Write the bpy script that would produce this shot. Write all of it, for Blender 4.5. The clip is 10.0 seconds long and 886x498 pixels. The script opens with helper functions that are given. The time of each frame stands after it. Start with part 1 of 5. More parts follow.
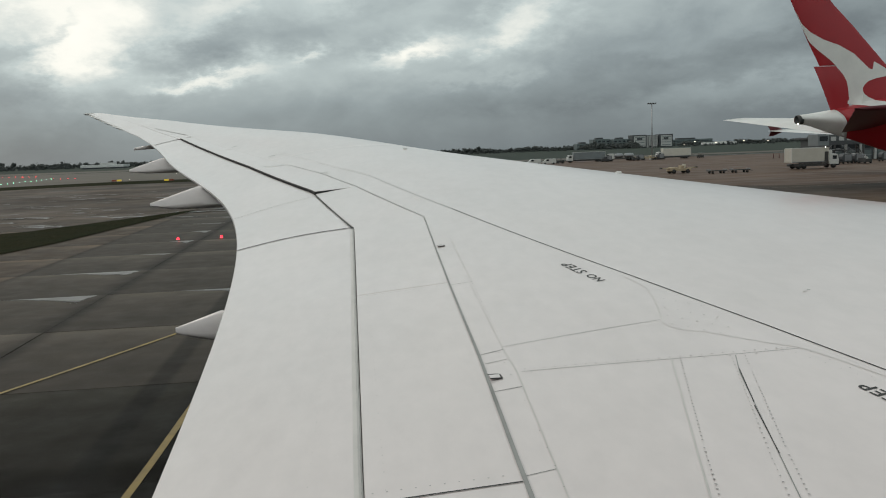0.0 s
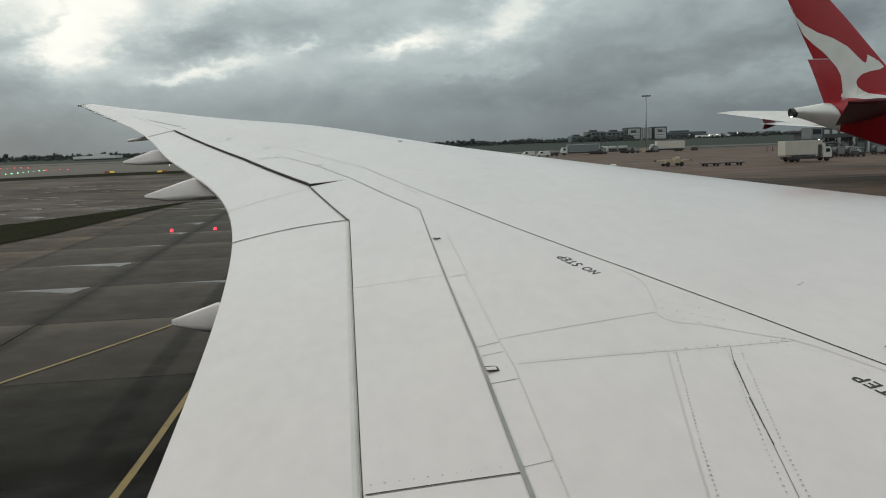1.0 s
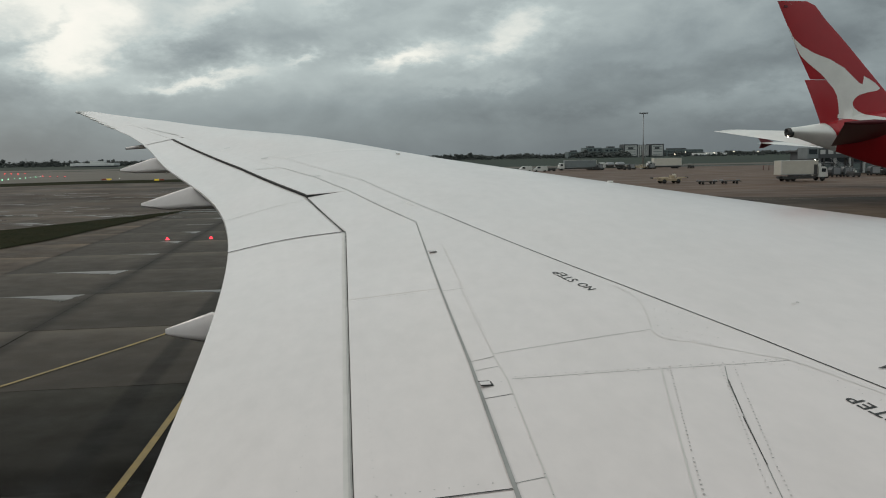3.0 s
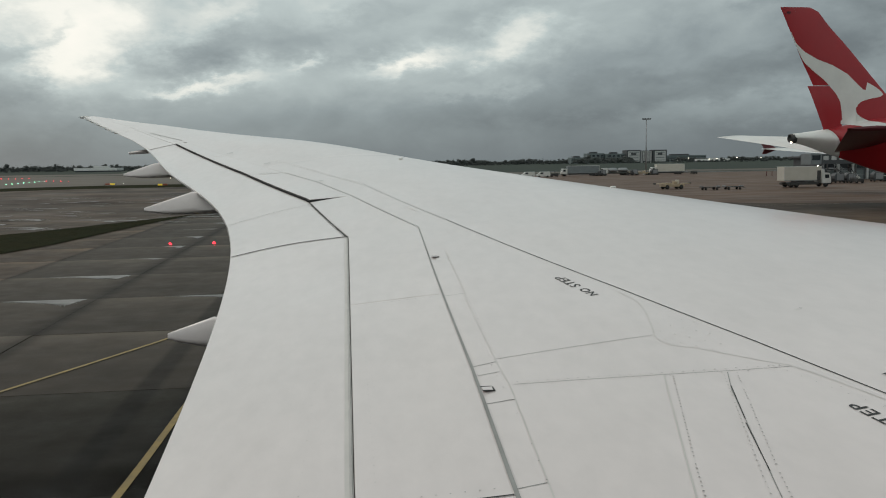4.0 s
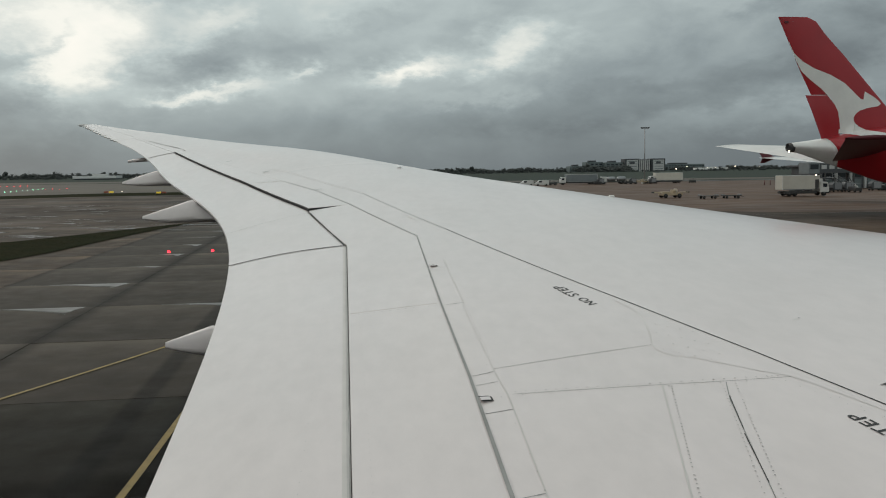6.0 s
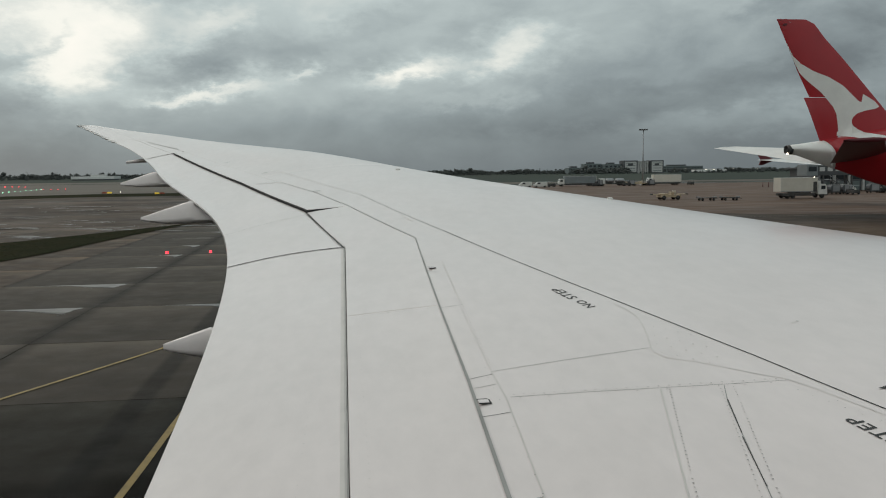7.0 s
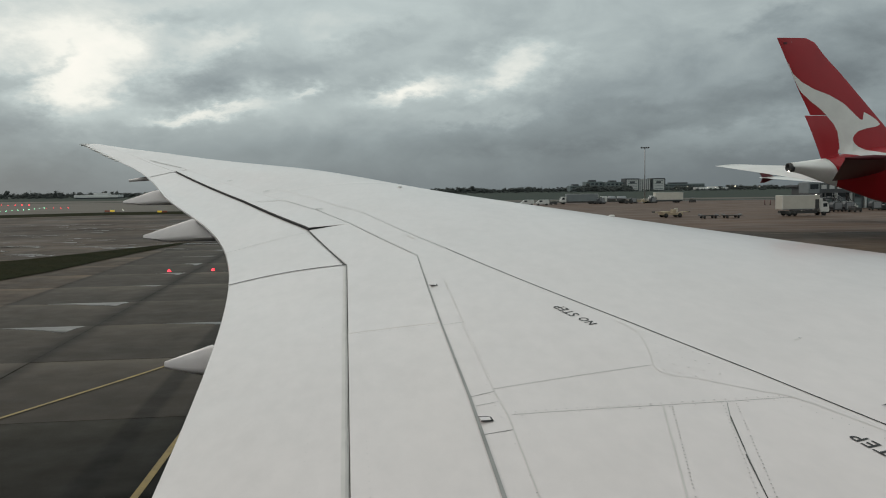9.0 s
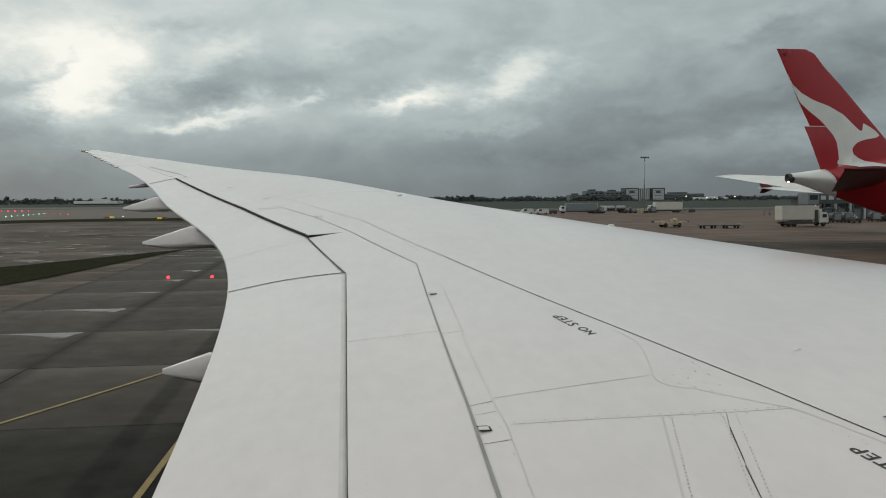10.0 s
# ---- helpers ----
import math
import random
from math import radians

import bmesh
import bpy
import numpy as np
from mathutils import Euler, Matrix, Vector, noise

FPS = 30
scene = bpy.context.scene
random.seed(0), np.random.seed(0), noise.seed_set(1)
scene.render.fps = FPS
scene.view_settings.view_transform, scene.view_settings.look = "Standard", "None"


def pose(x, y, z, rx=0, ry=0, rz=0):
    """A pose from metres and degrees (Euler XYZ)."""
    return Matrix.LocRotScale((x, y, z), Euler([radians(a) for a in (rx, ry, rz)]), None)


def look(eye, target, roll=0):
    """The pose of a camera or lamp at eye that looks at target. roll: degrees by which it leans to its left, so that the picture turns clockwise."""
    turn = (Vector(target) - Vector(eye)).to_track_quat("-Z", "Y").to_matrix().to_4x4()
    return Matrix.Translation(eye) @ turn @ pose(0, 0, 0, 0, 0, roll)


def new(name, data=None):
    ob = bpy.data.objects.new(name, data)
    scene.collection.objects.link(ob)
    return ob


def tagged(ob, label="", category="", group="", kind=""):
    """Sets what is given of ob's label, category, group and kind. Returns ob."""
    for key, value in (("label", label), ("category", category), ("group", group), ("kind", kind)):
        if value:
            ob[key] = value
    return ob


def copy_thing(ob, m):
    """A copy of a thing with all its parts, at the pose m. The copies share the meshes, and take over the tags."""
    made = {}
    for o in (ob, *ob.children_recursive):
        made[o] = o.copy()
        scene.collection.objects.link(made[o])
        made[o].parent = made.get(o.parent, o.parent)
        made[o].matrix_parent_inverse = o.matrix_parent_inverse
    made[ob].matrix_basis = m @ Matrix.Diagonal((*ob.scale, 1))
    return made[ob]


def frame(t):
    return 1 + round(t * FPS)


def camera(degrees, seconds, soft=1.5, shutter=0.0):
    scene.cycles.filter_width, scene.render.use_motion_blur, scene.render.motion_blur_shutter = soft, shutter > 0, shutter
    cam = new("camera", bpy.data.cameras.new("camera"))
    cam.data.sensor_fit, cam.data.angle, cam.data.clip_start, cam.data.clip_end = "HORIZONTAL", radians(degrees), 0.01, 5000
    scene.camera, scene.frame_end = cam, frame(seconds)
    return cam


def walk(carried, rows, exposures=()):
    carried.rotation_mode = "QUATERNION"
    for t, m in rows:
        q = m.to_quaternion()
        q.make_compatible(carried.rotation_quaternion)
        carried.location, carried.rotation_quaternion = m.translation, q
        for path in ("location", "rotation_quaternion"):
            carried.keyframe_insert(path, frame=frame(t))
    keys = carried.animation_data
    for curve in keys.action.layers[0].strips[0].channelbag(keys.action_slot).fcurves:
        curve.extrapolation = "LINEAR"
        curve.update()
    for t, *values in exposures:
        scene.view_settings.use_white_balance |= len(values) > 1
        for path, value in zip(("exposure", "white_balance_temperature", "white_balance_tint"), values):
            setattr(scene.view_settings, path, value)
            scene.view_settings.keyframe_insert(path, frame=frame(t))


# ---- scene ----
# ---- camera: held at a cabin window, looking out over the left wing ----
EYE = 5.9
cam = camera(56.5, 10.0, soft=1.05)


def aim(x, y, z, yaw, pitch, lean):
    """A pose at x, y, z (z from the window) that looks outboard; yaw turns it forward, lean tips it to its right."""
    a, b = radians(yaw), radians(pitch)
    eye = Vector((x, y, EYE + z))
    way = Vector((math.sin(a) * math.cos(b), math.cos(a) * math.cos(b), math.sin(b)))
    return look(eye, eye + way, -lean)


ROWS = (
    (0.0, 0.0072, 0.0055, -0.0099, 6.584, -6.749, 2.088),
    (0.5, -0.0074, -0.0062, -0.0124, 6.840, -7.150, 1.727),
    (1.0, -0.0085, -0.0063, -0.0050, 6.985, -7.308, 1.953),
    (1.5, -0.0124, -0.0163, 0.0012, 7.860, -7.573, 1.236),
    (2.0, -0.0059, -0.0273, -0.0027, 7.431, -7.432, 0.957),
    (2.5, -0.0092, -0.0085, -0.0019, 7.334, -6.792, 0.945),
    (4.0, -0.0063, -0.0024, -0.0053, 7.114, -6.024, 0.838),
    (4.5, -0.0026, -0.0000, -0.0037, 7.023, -5.695, 0.845),
    (5.0, -0.0097, -0.0098, -0.0022, 7.192, -5.696, 0.686),
    (5.5, -0.0049, -0.0034, -0.0021, 7.177, -5.530, 0.782),
    (7.0, -0.0044, 0.0009, 0.0064, 7.332, -5.357, 0.619),
    (7.5, -0.0023, 0.0003, -0.0030, 7.252, -4.913, 0.636),
    (8.0, 0.0000, 0.0000, 0.0000, 7.231, -4.622, 0.532),
    (8.5, -0.0010, 0.0006, 0.0029, 7.245, -4.387, 0.612),
    (9.0, -0.0009, 0.0017, 0.0009, 7.200, -4.108, 0.686),
    (9.5, 0.0172, -0.0007, -0.0024, 7.034, -3.835, 0.658),
    (10.0, -0.0004, 0.0082, 0.0021, 7.247, -3.531, 0.323),
)
walk(cam, [(r[0], aim(*r[1:])) for r in ROWS], exposures=((0.0, 0.02, 7220, 18), (2.0, 0.03, 7220, 18), (2.6, -0.08, 7220, 18), (4.0, -0.06, 7220, 18), (10.0, -0.055, 7220, 18)))

# ---- sky and sun: a heavy broken overcast, brighter towards the hidden sun ----
SUN_AZ, SUN_EL = radians(-42), radians(24)
world = bpy.data.worlds.new("overcast")
scene.world = world
world.use_nodes = True
wn, wl = world.node_tree.nodes, world.node_tree.links
wn.clear()


def wnode(kind, **sets):
    n = wn.new(kind)
    for k, val in sets.items():
        n.inputs[k.replace("_", " ")].default_value = val
    return n


def wmath(op, a, b=0.0, clamp=False):
    n = wn.new("ShaderNodeMath")
    n.operation, n.use_clamp = op, clamp
    for i, s in enumerate((a, b)):
        if isinstance(s, (int, float)):
            n.inputs[i].default_value = s
        else:
            wl.new(s, n.inputs[i])
    return n.outputs[0]


def wramp(fac, stops):
    n = wn.new("ShaderNodeValToRGB")
    el = n.color_ramp.elements
    while len(el) < len(stops):
        el.new(0.5)
    for e, (p, c) in zip(el, stops):
        e.position, e.color = p, (*c, 1)
    wl.new(fac, n.inputs[0])
    return n.outputs[0]


def wmix(kind, fac, a, b):
    n = wn.new("ShaderNodeMix")
    n.data_type, n.blend_type = "RGBA", kind
    for i, s in ((0, fac), (6, a), (7, b)):
        if isinstance(s, (int, float)):
            n.inputs[i].default_value = s
        elif isinstance(s, tuple):
            n.inputs[i].default_value = (*s, 1)
        else:
            wl.new(s, n.inputs[i])
    return n.outputs[2]


geo = wn.new("ShaderNodeTexCoord")
split = wn.new("ShaderNodeSeparateXYZ")
wl.new(geo.outputs["Generated"], split.inputs[0])
up = wmath("MAXIMUM", split.outputs[2], 0.0)


def clouds(scale, detail, rough, shift, squash, warp=0.0):
    m = wn.new("ShaderNodeMapping")
    m.inputs["Location"].default_value = shift
    m.inputs["Scale"].default_value = (1, 1, squash)
    wl.new(geo.outputs["Generated"], m.inputs[0])
    n = wnode("ShaderNodeTexNoise", Scale=scale, Detail=detail, Roughness=rough, Distortion=warp)
    wl.new(m.outputs[0], n.inputs["Vector"])
    return n


# bearing and height of each direction, stirred a little so that edges fray
stir = clouds(9.0, 5.0, 0.6, (2.0, 0.0, 1.0), 2.2)
stir_fine = clouds(26.0, 5.0, 0.62, (7.0, 3.0, 1.0), 2.0)
stirred = wn.new("ShaderNodeSeparateColor")
wl.new(stir.outputs["Color"], stirred.inputs[0])
stirred_fine = wn.new("ShaderNodeSeparateColor")
wl.new(stir_fine.outputs["Color"], stirred_fine.inputs[0])
bearing = wmath("ADD", wmath("ARCTAN2", split.outputs[0], split.outputs[1]), wmath("ADD", wmath("MULTIPLY", wmath("SUBTRACT", stirred.outputs[0], 0.5), 0.11), wmath("MULTIPLY", wmath("SUBTRACT", stirred_fine.outputs[0], 0.5), 0.075)))
height = wmath("ADD", split.outputs[2], wmath("ADD", wmath("MULTIPLY", wmath("SUBTRACT", stirred.outputs[1], 0.5), 0.05), wmath("MULTIPLY", wmath("SUBTRACT", stirred_fine.outputs[1], 0.5), 0.04)))
plate = wn.new("ShaderNodeCombineXYZ")
wl.new(bearing, plate.inputs[0])
wl.new(height, plate.inputs[1])

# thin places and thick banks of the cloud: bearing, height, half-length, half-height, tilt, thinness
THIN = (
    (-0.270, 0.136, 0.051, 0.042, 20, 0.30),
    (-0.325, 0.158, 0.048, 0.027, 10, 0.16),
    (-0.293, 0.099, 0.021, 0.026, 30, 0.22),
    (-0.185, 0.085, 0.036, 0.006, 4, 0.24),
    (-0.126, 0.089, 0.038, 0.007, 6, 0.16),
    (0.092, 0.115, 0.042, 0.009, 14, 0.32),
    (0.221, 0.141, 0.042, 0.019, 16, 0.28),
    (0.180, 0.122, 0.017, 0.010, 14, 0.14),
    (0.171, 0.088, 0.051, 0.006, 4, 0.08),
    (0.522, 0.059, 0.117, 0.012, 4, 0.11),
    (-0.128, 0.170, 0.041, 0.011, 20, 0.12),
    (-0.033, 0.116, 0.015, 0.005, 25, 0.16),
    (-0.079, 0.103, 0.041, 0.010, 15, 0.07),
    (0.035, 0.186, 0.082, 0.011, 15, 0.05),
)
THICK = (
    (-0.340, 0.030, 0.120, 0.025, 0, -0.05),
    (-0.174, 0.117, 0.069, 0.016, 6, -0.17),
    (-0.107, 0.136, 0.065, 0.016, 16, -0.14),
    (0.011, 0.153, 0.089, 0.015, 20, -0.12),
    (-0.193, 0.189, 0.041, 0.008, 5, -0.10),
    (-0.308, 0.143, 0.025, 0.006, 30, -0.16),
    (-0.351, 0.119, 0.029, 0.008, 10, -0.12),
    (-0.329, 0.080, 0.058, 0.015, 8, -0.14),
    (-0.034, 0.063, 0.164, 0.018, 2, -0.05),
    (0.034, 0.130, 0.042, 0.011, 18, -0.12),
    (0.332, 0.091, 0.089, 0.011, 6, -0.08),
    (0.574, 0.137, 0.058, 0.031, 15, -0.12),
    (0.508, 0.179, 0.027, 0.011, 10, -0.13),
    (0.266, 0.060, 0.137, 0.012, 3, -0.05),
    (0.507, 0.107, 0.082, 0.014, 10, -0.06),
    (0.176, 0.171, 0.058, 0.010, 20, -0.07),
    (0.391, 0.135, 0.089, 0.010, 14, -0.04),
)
# the last three lie out of view, added to shape the wing's light
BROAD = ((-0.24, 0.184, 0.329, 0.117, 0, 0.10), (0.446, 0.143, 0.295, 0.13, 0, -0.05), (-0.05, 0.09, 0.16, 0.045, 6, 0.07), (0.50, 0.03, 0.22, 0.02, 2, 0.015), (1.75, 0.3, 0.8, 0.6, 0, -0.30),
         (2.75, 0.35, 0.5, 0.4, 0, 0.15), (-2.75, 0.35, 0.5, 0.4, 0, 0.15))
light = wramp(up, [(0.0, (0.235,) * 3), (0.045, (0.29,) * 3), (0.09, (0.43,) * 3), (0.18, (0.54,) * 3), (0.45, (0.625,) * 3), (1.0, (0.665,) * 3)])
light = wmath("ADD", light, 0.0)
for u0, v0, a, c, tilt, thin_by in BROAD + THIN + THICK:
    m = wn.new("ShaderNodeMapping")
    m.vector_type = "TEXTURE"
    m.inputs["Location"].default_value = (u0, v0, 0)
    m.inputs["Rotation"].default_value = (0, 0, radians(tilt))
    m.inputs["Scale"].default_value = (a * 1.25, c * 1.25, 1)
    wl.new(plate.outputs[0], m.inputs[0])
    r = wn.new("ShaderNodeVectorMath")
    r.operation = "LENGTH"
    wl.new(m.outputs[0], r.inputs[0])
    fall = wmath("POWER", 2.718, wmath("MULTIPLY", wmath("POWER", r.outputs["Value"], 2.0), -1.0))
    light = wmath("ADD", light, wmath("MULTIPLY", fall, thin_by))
puffs = wmath("SUBTRACT", clouds(6.0, 9.0, 0.57, (0.3, 0.0, 0.0), 1.9, 0.8).outputs["Fac"], 0.5)
wisps = wmath("SUBTRACT", clouds(15.0, 6.0, 0.52, (0.0, 5.0, 0.0), 2.0, 0.5).outputs["Fac"], 0.5)
tall = wmath("ADD", 0.30, wmath("MULTIPLY", up, 5.0))
tall = wmath("MINIMUM", tall, 1.0)
light = wmath("ADD", light, wmath("MULTIPLY", tall, wmath("ADD", wmath("MULTIPLY", puffs, 0.28), wmath("MULTIPLY", wisps, 0.17))))
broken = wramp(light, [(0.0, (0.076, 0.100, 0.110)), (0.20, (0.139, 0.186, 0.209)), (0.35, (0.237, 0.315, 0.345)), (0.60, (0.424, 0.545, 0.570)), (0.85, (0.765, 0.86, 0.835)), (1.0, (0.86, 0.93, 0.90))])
clear = wn.new("ShaderNodeTexSky")
clear.sky_type, clear.sun_disc = "NISHITA", False
clear.sun_elevation, clear.sun_rotation = SUN_EL, SUN_AZ
thin = wn.new("ShaderNodeVectorMath")
thin.operation = "SCALE"
wl.new(clear.outputs[0], thin.inputs[0])
thin.inputs["Scale"].default_value = 0.002
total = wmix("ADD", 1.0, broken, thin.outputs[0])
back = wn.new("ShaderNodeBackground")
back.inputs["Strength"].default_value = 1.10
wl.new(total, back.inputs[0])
wout = wn.new("ShaderNodeOutputWorld")
wl.new(back.outputs[0], wout.inputs[0])

sun = new("sun", bpy.data.lights.new("sun", "SUN"))
sun.data.energy, sun.data.angle, sun.data.color = 0.6, radians(30), (1.0, 0.93, 0.86)
sun.matrix_world = look((-40 * math.cos(SUN_EL), 40 * math.cos(SUN_EL), 40), (0, 0, 0))


# ---- materials ----
def material(name, base, rough=0.5, metal=0.0, coat=0.0, tint=None, scale=3.0, amount=0.5, fine=0.0, fine_scale=60.0,
             bump=0.0, bump_scale=40.0, rough_var=0.0, emit=0.0, island=0.0, stretch=(1, 1, 1), slab=False, gloss=0.5):
    """A surface with stains at one scale, grain at another, and relief."""
    m = bpy.data.materials.new(name)
    m.use_nodes = True
    nt = m.node_tree
    b = nt.nodes["Principled BSDF"]
    b.inputs["Base Color"].default_value = (*base, 1)
    b.inputs["Roughness"].default_value, b.inputs["Metallic"].default_value = rough, metal
    b.inputs["Coat Weight"].default_value, b.inputs["Coat Roughness"].default_value = coat, 0.12
    b.inputs["Specular IOR Level"].default_value = gloss
    if emit:
        b.inputs["Emission Color"].default_value, b.inputs["Emission Strength"].default_value = (*base, 1), emit
    tc = nt.nodes.new("ShaderNodeNewGeometry")
    mp = nt.nodes.new("ShaderNodeMapping")
    mp.inputs["Scale"].default_value = stretch
    nt.links.new(tc.outputs["Position"], mp.inputs[0])

    def tex(s, d=6.0):
        n = nt.nodes.new("ShaderNodeTexNoise")
        n.inputs["Scale"].default_value, n.inputs["Detail"].default_value, n.inputs["Roughness"].default_value = s, d, 0.6
        nt.links.new(mp.outputs[0], n.inputs["Vector"])
        return n.outputs["Fac"]

    def spread(f, lo, hi):
        n = nt.nodes.new("ShaderNodeMapRange")
        n.inputs[1].default_value, n.inputs[2].default_value = 0.3, 0.7
        n.inputs[3].default_value, n.inputs[4].default_value = lo, hi
        nt.links.new(f, n.inputs[0])
        return n.outputs[0]

    def mix(kind, fac, a, c):
        n = nt.nodes.new("ShaderNodeMix")
        n.data_type, n.blend_type = "RGBA", kind
        for i, s in ((0, fac), (6, a), (7, c)):
            if isinstance(s, (int, float)):
                n.inputs[i].default_value = s
            elif isinstance(s, tuple):
                n.inputs[i].default_value = (*s, 1)
            else:
                nt.links.new(s, n.inputs[i])
        return n.outputs[2]

    col = base
    if tint:
        col = mix("MIX", spread(tex(scale), 0.0, amount), col, tint)
    if fine:
        col = mix("MULTIPLY", 1.0, col, mix("MIX", spread(tex(fine_scale, 3.0), 0, 1), (1 - fine,) * 3, (1 + fine,) * 3))
    if island:
        info = nt.nodes.new("ShaderNodeObjectInfo")
        col = mix("MULTIPLY", 1.0, col, mix("MIX", info.outputs["Random"], (1 - island,) * 3, (1 + island,) * 3))
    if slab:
        # light on curled slabs, painted: paler towards one end; oily along two long edges
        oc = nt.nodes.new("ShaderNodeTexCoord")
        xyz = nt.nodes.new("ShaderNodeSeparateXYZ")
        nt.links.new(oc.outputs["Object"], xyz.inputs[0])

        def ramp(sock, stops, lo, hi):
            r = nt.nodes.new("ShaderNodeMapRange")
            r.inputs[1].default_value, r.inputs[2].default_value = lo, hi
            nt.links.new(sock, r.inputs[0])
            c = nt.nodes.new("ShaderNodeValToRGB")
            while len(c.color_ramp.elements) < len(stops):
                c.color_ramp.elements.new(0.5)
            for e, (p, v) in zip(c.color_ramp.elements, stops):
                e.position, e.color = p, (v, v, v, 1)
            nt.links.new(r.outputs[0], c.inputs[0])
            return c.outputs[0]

        # random strength of the painted end-to-end shading on each slab
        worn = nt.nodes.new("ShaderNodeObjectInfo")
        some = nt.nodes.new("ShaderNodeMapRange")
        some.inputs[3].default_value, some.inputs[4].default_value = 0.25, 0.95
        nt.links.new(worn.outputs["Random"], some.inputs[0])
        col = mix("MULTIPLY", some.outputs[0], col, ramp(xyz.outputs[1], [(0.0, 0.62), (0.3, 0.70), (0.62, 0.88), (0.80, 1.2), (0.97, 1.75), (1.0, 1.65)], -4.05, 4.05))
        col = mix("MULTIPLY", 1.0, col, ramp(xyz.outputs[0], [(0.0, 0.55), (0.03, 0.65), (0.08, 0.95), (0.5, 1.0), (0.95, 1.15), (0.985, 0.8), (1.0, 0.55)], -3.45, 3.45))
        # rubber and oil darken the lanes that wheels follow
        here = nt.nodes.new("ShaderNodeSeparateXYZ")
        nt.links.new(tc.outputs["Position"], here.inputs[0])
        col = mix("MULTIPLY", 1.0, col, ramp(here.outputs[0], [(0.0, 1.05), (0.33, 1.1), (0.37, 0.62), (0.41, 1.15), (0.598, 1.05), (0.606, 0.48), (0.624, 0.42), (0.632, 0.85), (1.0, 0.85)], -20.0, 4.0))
    if not isinstance(col, tuple):
        nt.links.new(col, b.inputs["Base Color"])
    if rough_var:
        nt.links.new(spread(tex(scale * 1.7), rough - rough_var, rough + rough_var), b.inputs["Roughness"])
    if bump:
        bn = nt.nodes.new("ShaderNodeBump")
        bn.inputs["Strength"].default_value, bn.inputs["Distance"].default_value = bump, 0.01
        nt.links.new(tex(bump_scale, 4.0), bn.inputs["Height"])
        nt.links.new(bn.outputs[0], b.inputs["Normal"])
    return m


WING = material("wing_paint", (0.787, 0.709, 0.698), 0.34, coat=0.8, tint=(0.70, 0.634, 0.62), scale=0.9, amount=0.75, fine=0.035, fine_scale=9,
                rough_var=0.06, stretch=(1.0, 0.45, 1), bump=0.025, bump_scale=1.4)
WING.node_tree.nodes["Principled BSDF"].inputs["Coat Roughness"].default_value = 0.16
WING_GREY = material("wing_edge_paint", (0.50, 0.51, 0.52), 0.4, coat=0.2, tint=(0.42, 0.42, 0.42), scale=2, amount=0.5)
SEALANT = material("grey_sealant", (0.36, 0.36, 0.35), 0.6, tint=(0.22, 0.22, 0.21), scale=2.2, amount=0.8)
SEAL_FAINT = material("pale_sealant", (0.68, 0.65, 0.625), 0.6, tint=(0.55, 0.53, 0.51), scale=3.0, amount=0.8)
SEAL_MID = material("mid_grey_sealant", (0.55, 0.53, 0.51), 0.6, tint=(0.44, 0.43, 0.42), scale=3.0, amount=0.8)
GAP = material("dark_gap", (0.028, 0.028, 0.028), 0.7, tint=(0.02, 0.02, 0.02), scale=5)
STENCIL = material("black_stencil", (0.03, 0.03, 0.03), 0.6)
GRASS = material("grass", (0.012, 0.017, 0.006), 0.9, tint=(0.030, 0.024, 0.0105), scale=0.30, amount=0.75, fine=0.25, fine_scale=2.5, bump=0.3, bump_scale=6, gloss=0.02)
FIELD = material("far_field", (0.038, 0.058, 0.051), 0.95, tint=(0.060, 0.064, 0.052), scale=0.012, amount=0.9, fine=0.15, fine_scale=0.3, stretch=(1, 3, 1), gloss=0.1)
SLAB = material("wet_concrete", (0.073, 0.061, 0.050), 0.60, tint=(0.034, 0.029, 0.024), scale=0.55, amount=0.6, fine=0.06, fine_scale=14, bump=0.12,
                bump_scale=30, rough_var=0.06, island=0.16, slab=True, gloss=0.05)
# for the nearest rows: shade of wing and fuselage put into the colour
SLAB_SHADED = material("shaded_wet_concrete", (0.0225, 0.0198, 0.0152), 0.55, tint=(0.0122, 0.0110, 0.0086), scale=0.5, amount=0.6, fine=0.06, fine_scale=14, bump=0.12,
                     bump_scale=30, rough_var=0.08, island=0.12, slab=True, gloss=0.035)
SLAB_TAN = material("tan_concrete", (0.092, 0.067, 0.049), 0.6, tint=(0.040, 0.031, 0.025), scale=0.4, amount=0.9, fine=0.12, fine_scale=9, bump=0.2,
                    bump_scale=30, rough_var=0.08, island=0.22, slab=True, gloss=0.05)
APRON = material("apron_concrete", (0.150, 0.094, 0.066), 0.62, tint=(0.080, 0.052, 0.040), scale=0.05, amount=0.8, fine=0.08, fine_scale=3, rough_var=0.15,
                 stretch=(1, 2.2, 1), gloss=0.12)
PATCHY = material("weathered_concrete", (0.112, 0.080, 0.059), 0.6, tint=(0.026, 0.020, 0.017), scale=0.05, amount=1.0, fine=0.25, fine_scale=0.5, rough_var=0.12,
                  stretch=(1, 1.0, 1), gloss=0.06)
RUNWAY = material("pale_runway_surface", (0.135, 0.120, 0.100), 0.65, tint=(0.095, 0.083, 0.069), scale=0.02, amount=0.9, fine=0.1, fine_scale=0.4, stretch=(1, 3, 1), gloss=0.1)
ASPHALT = material("asphalt", (0.055, 0.052, 0.048), 0.6, tint=(0.035, 0.034, 0.032), scale=0.15, amount=0.8, fine=0.15, fine_scale=20, rough_var=0.15)
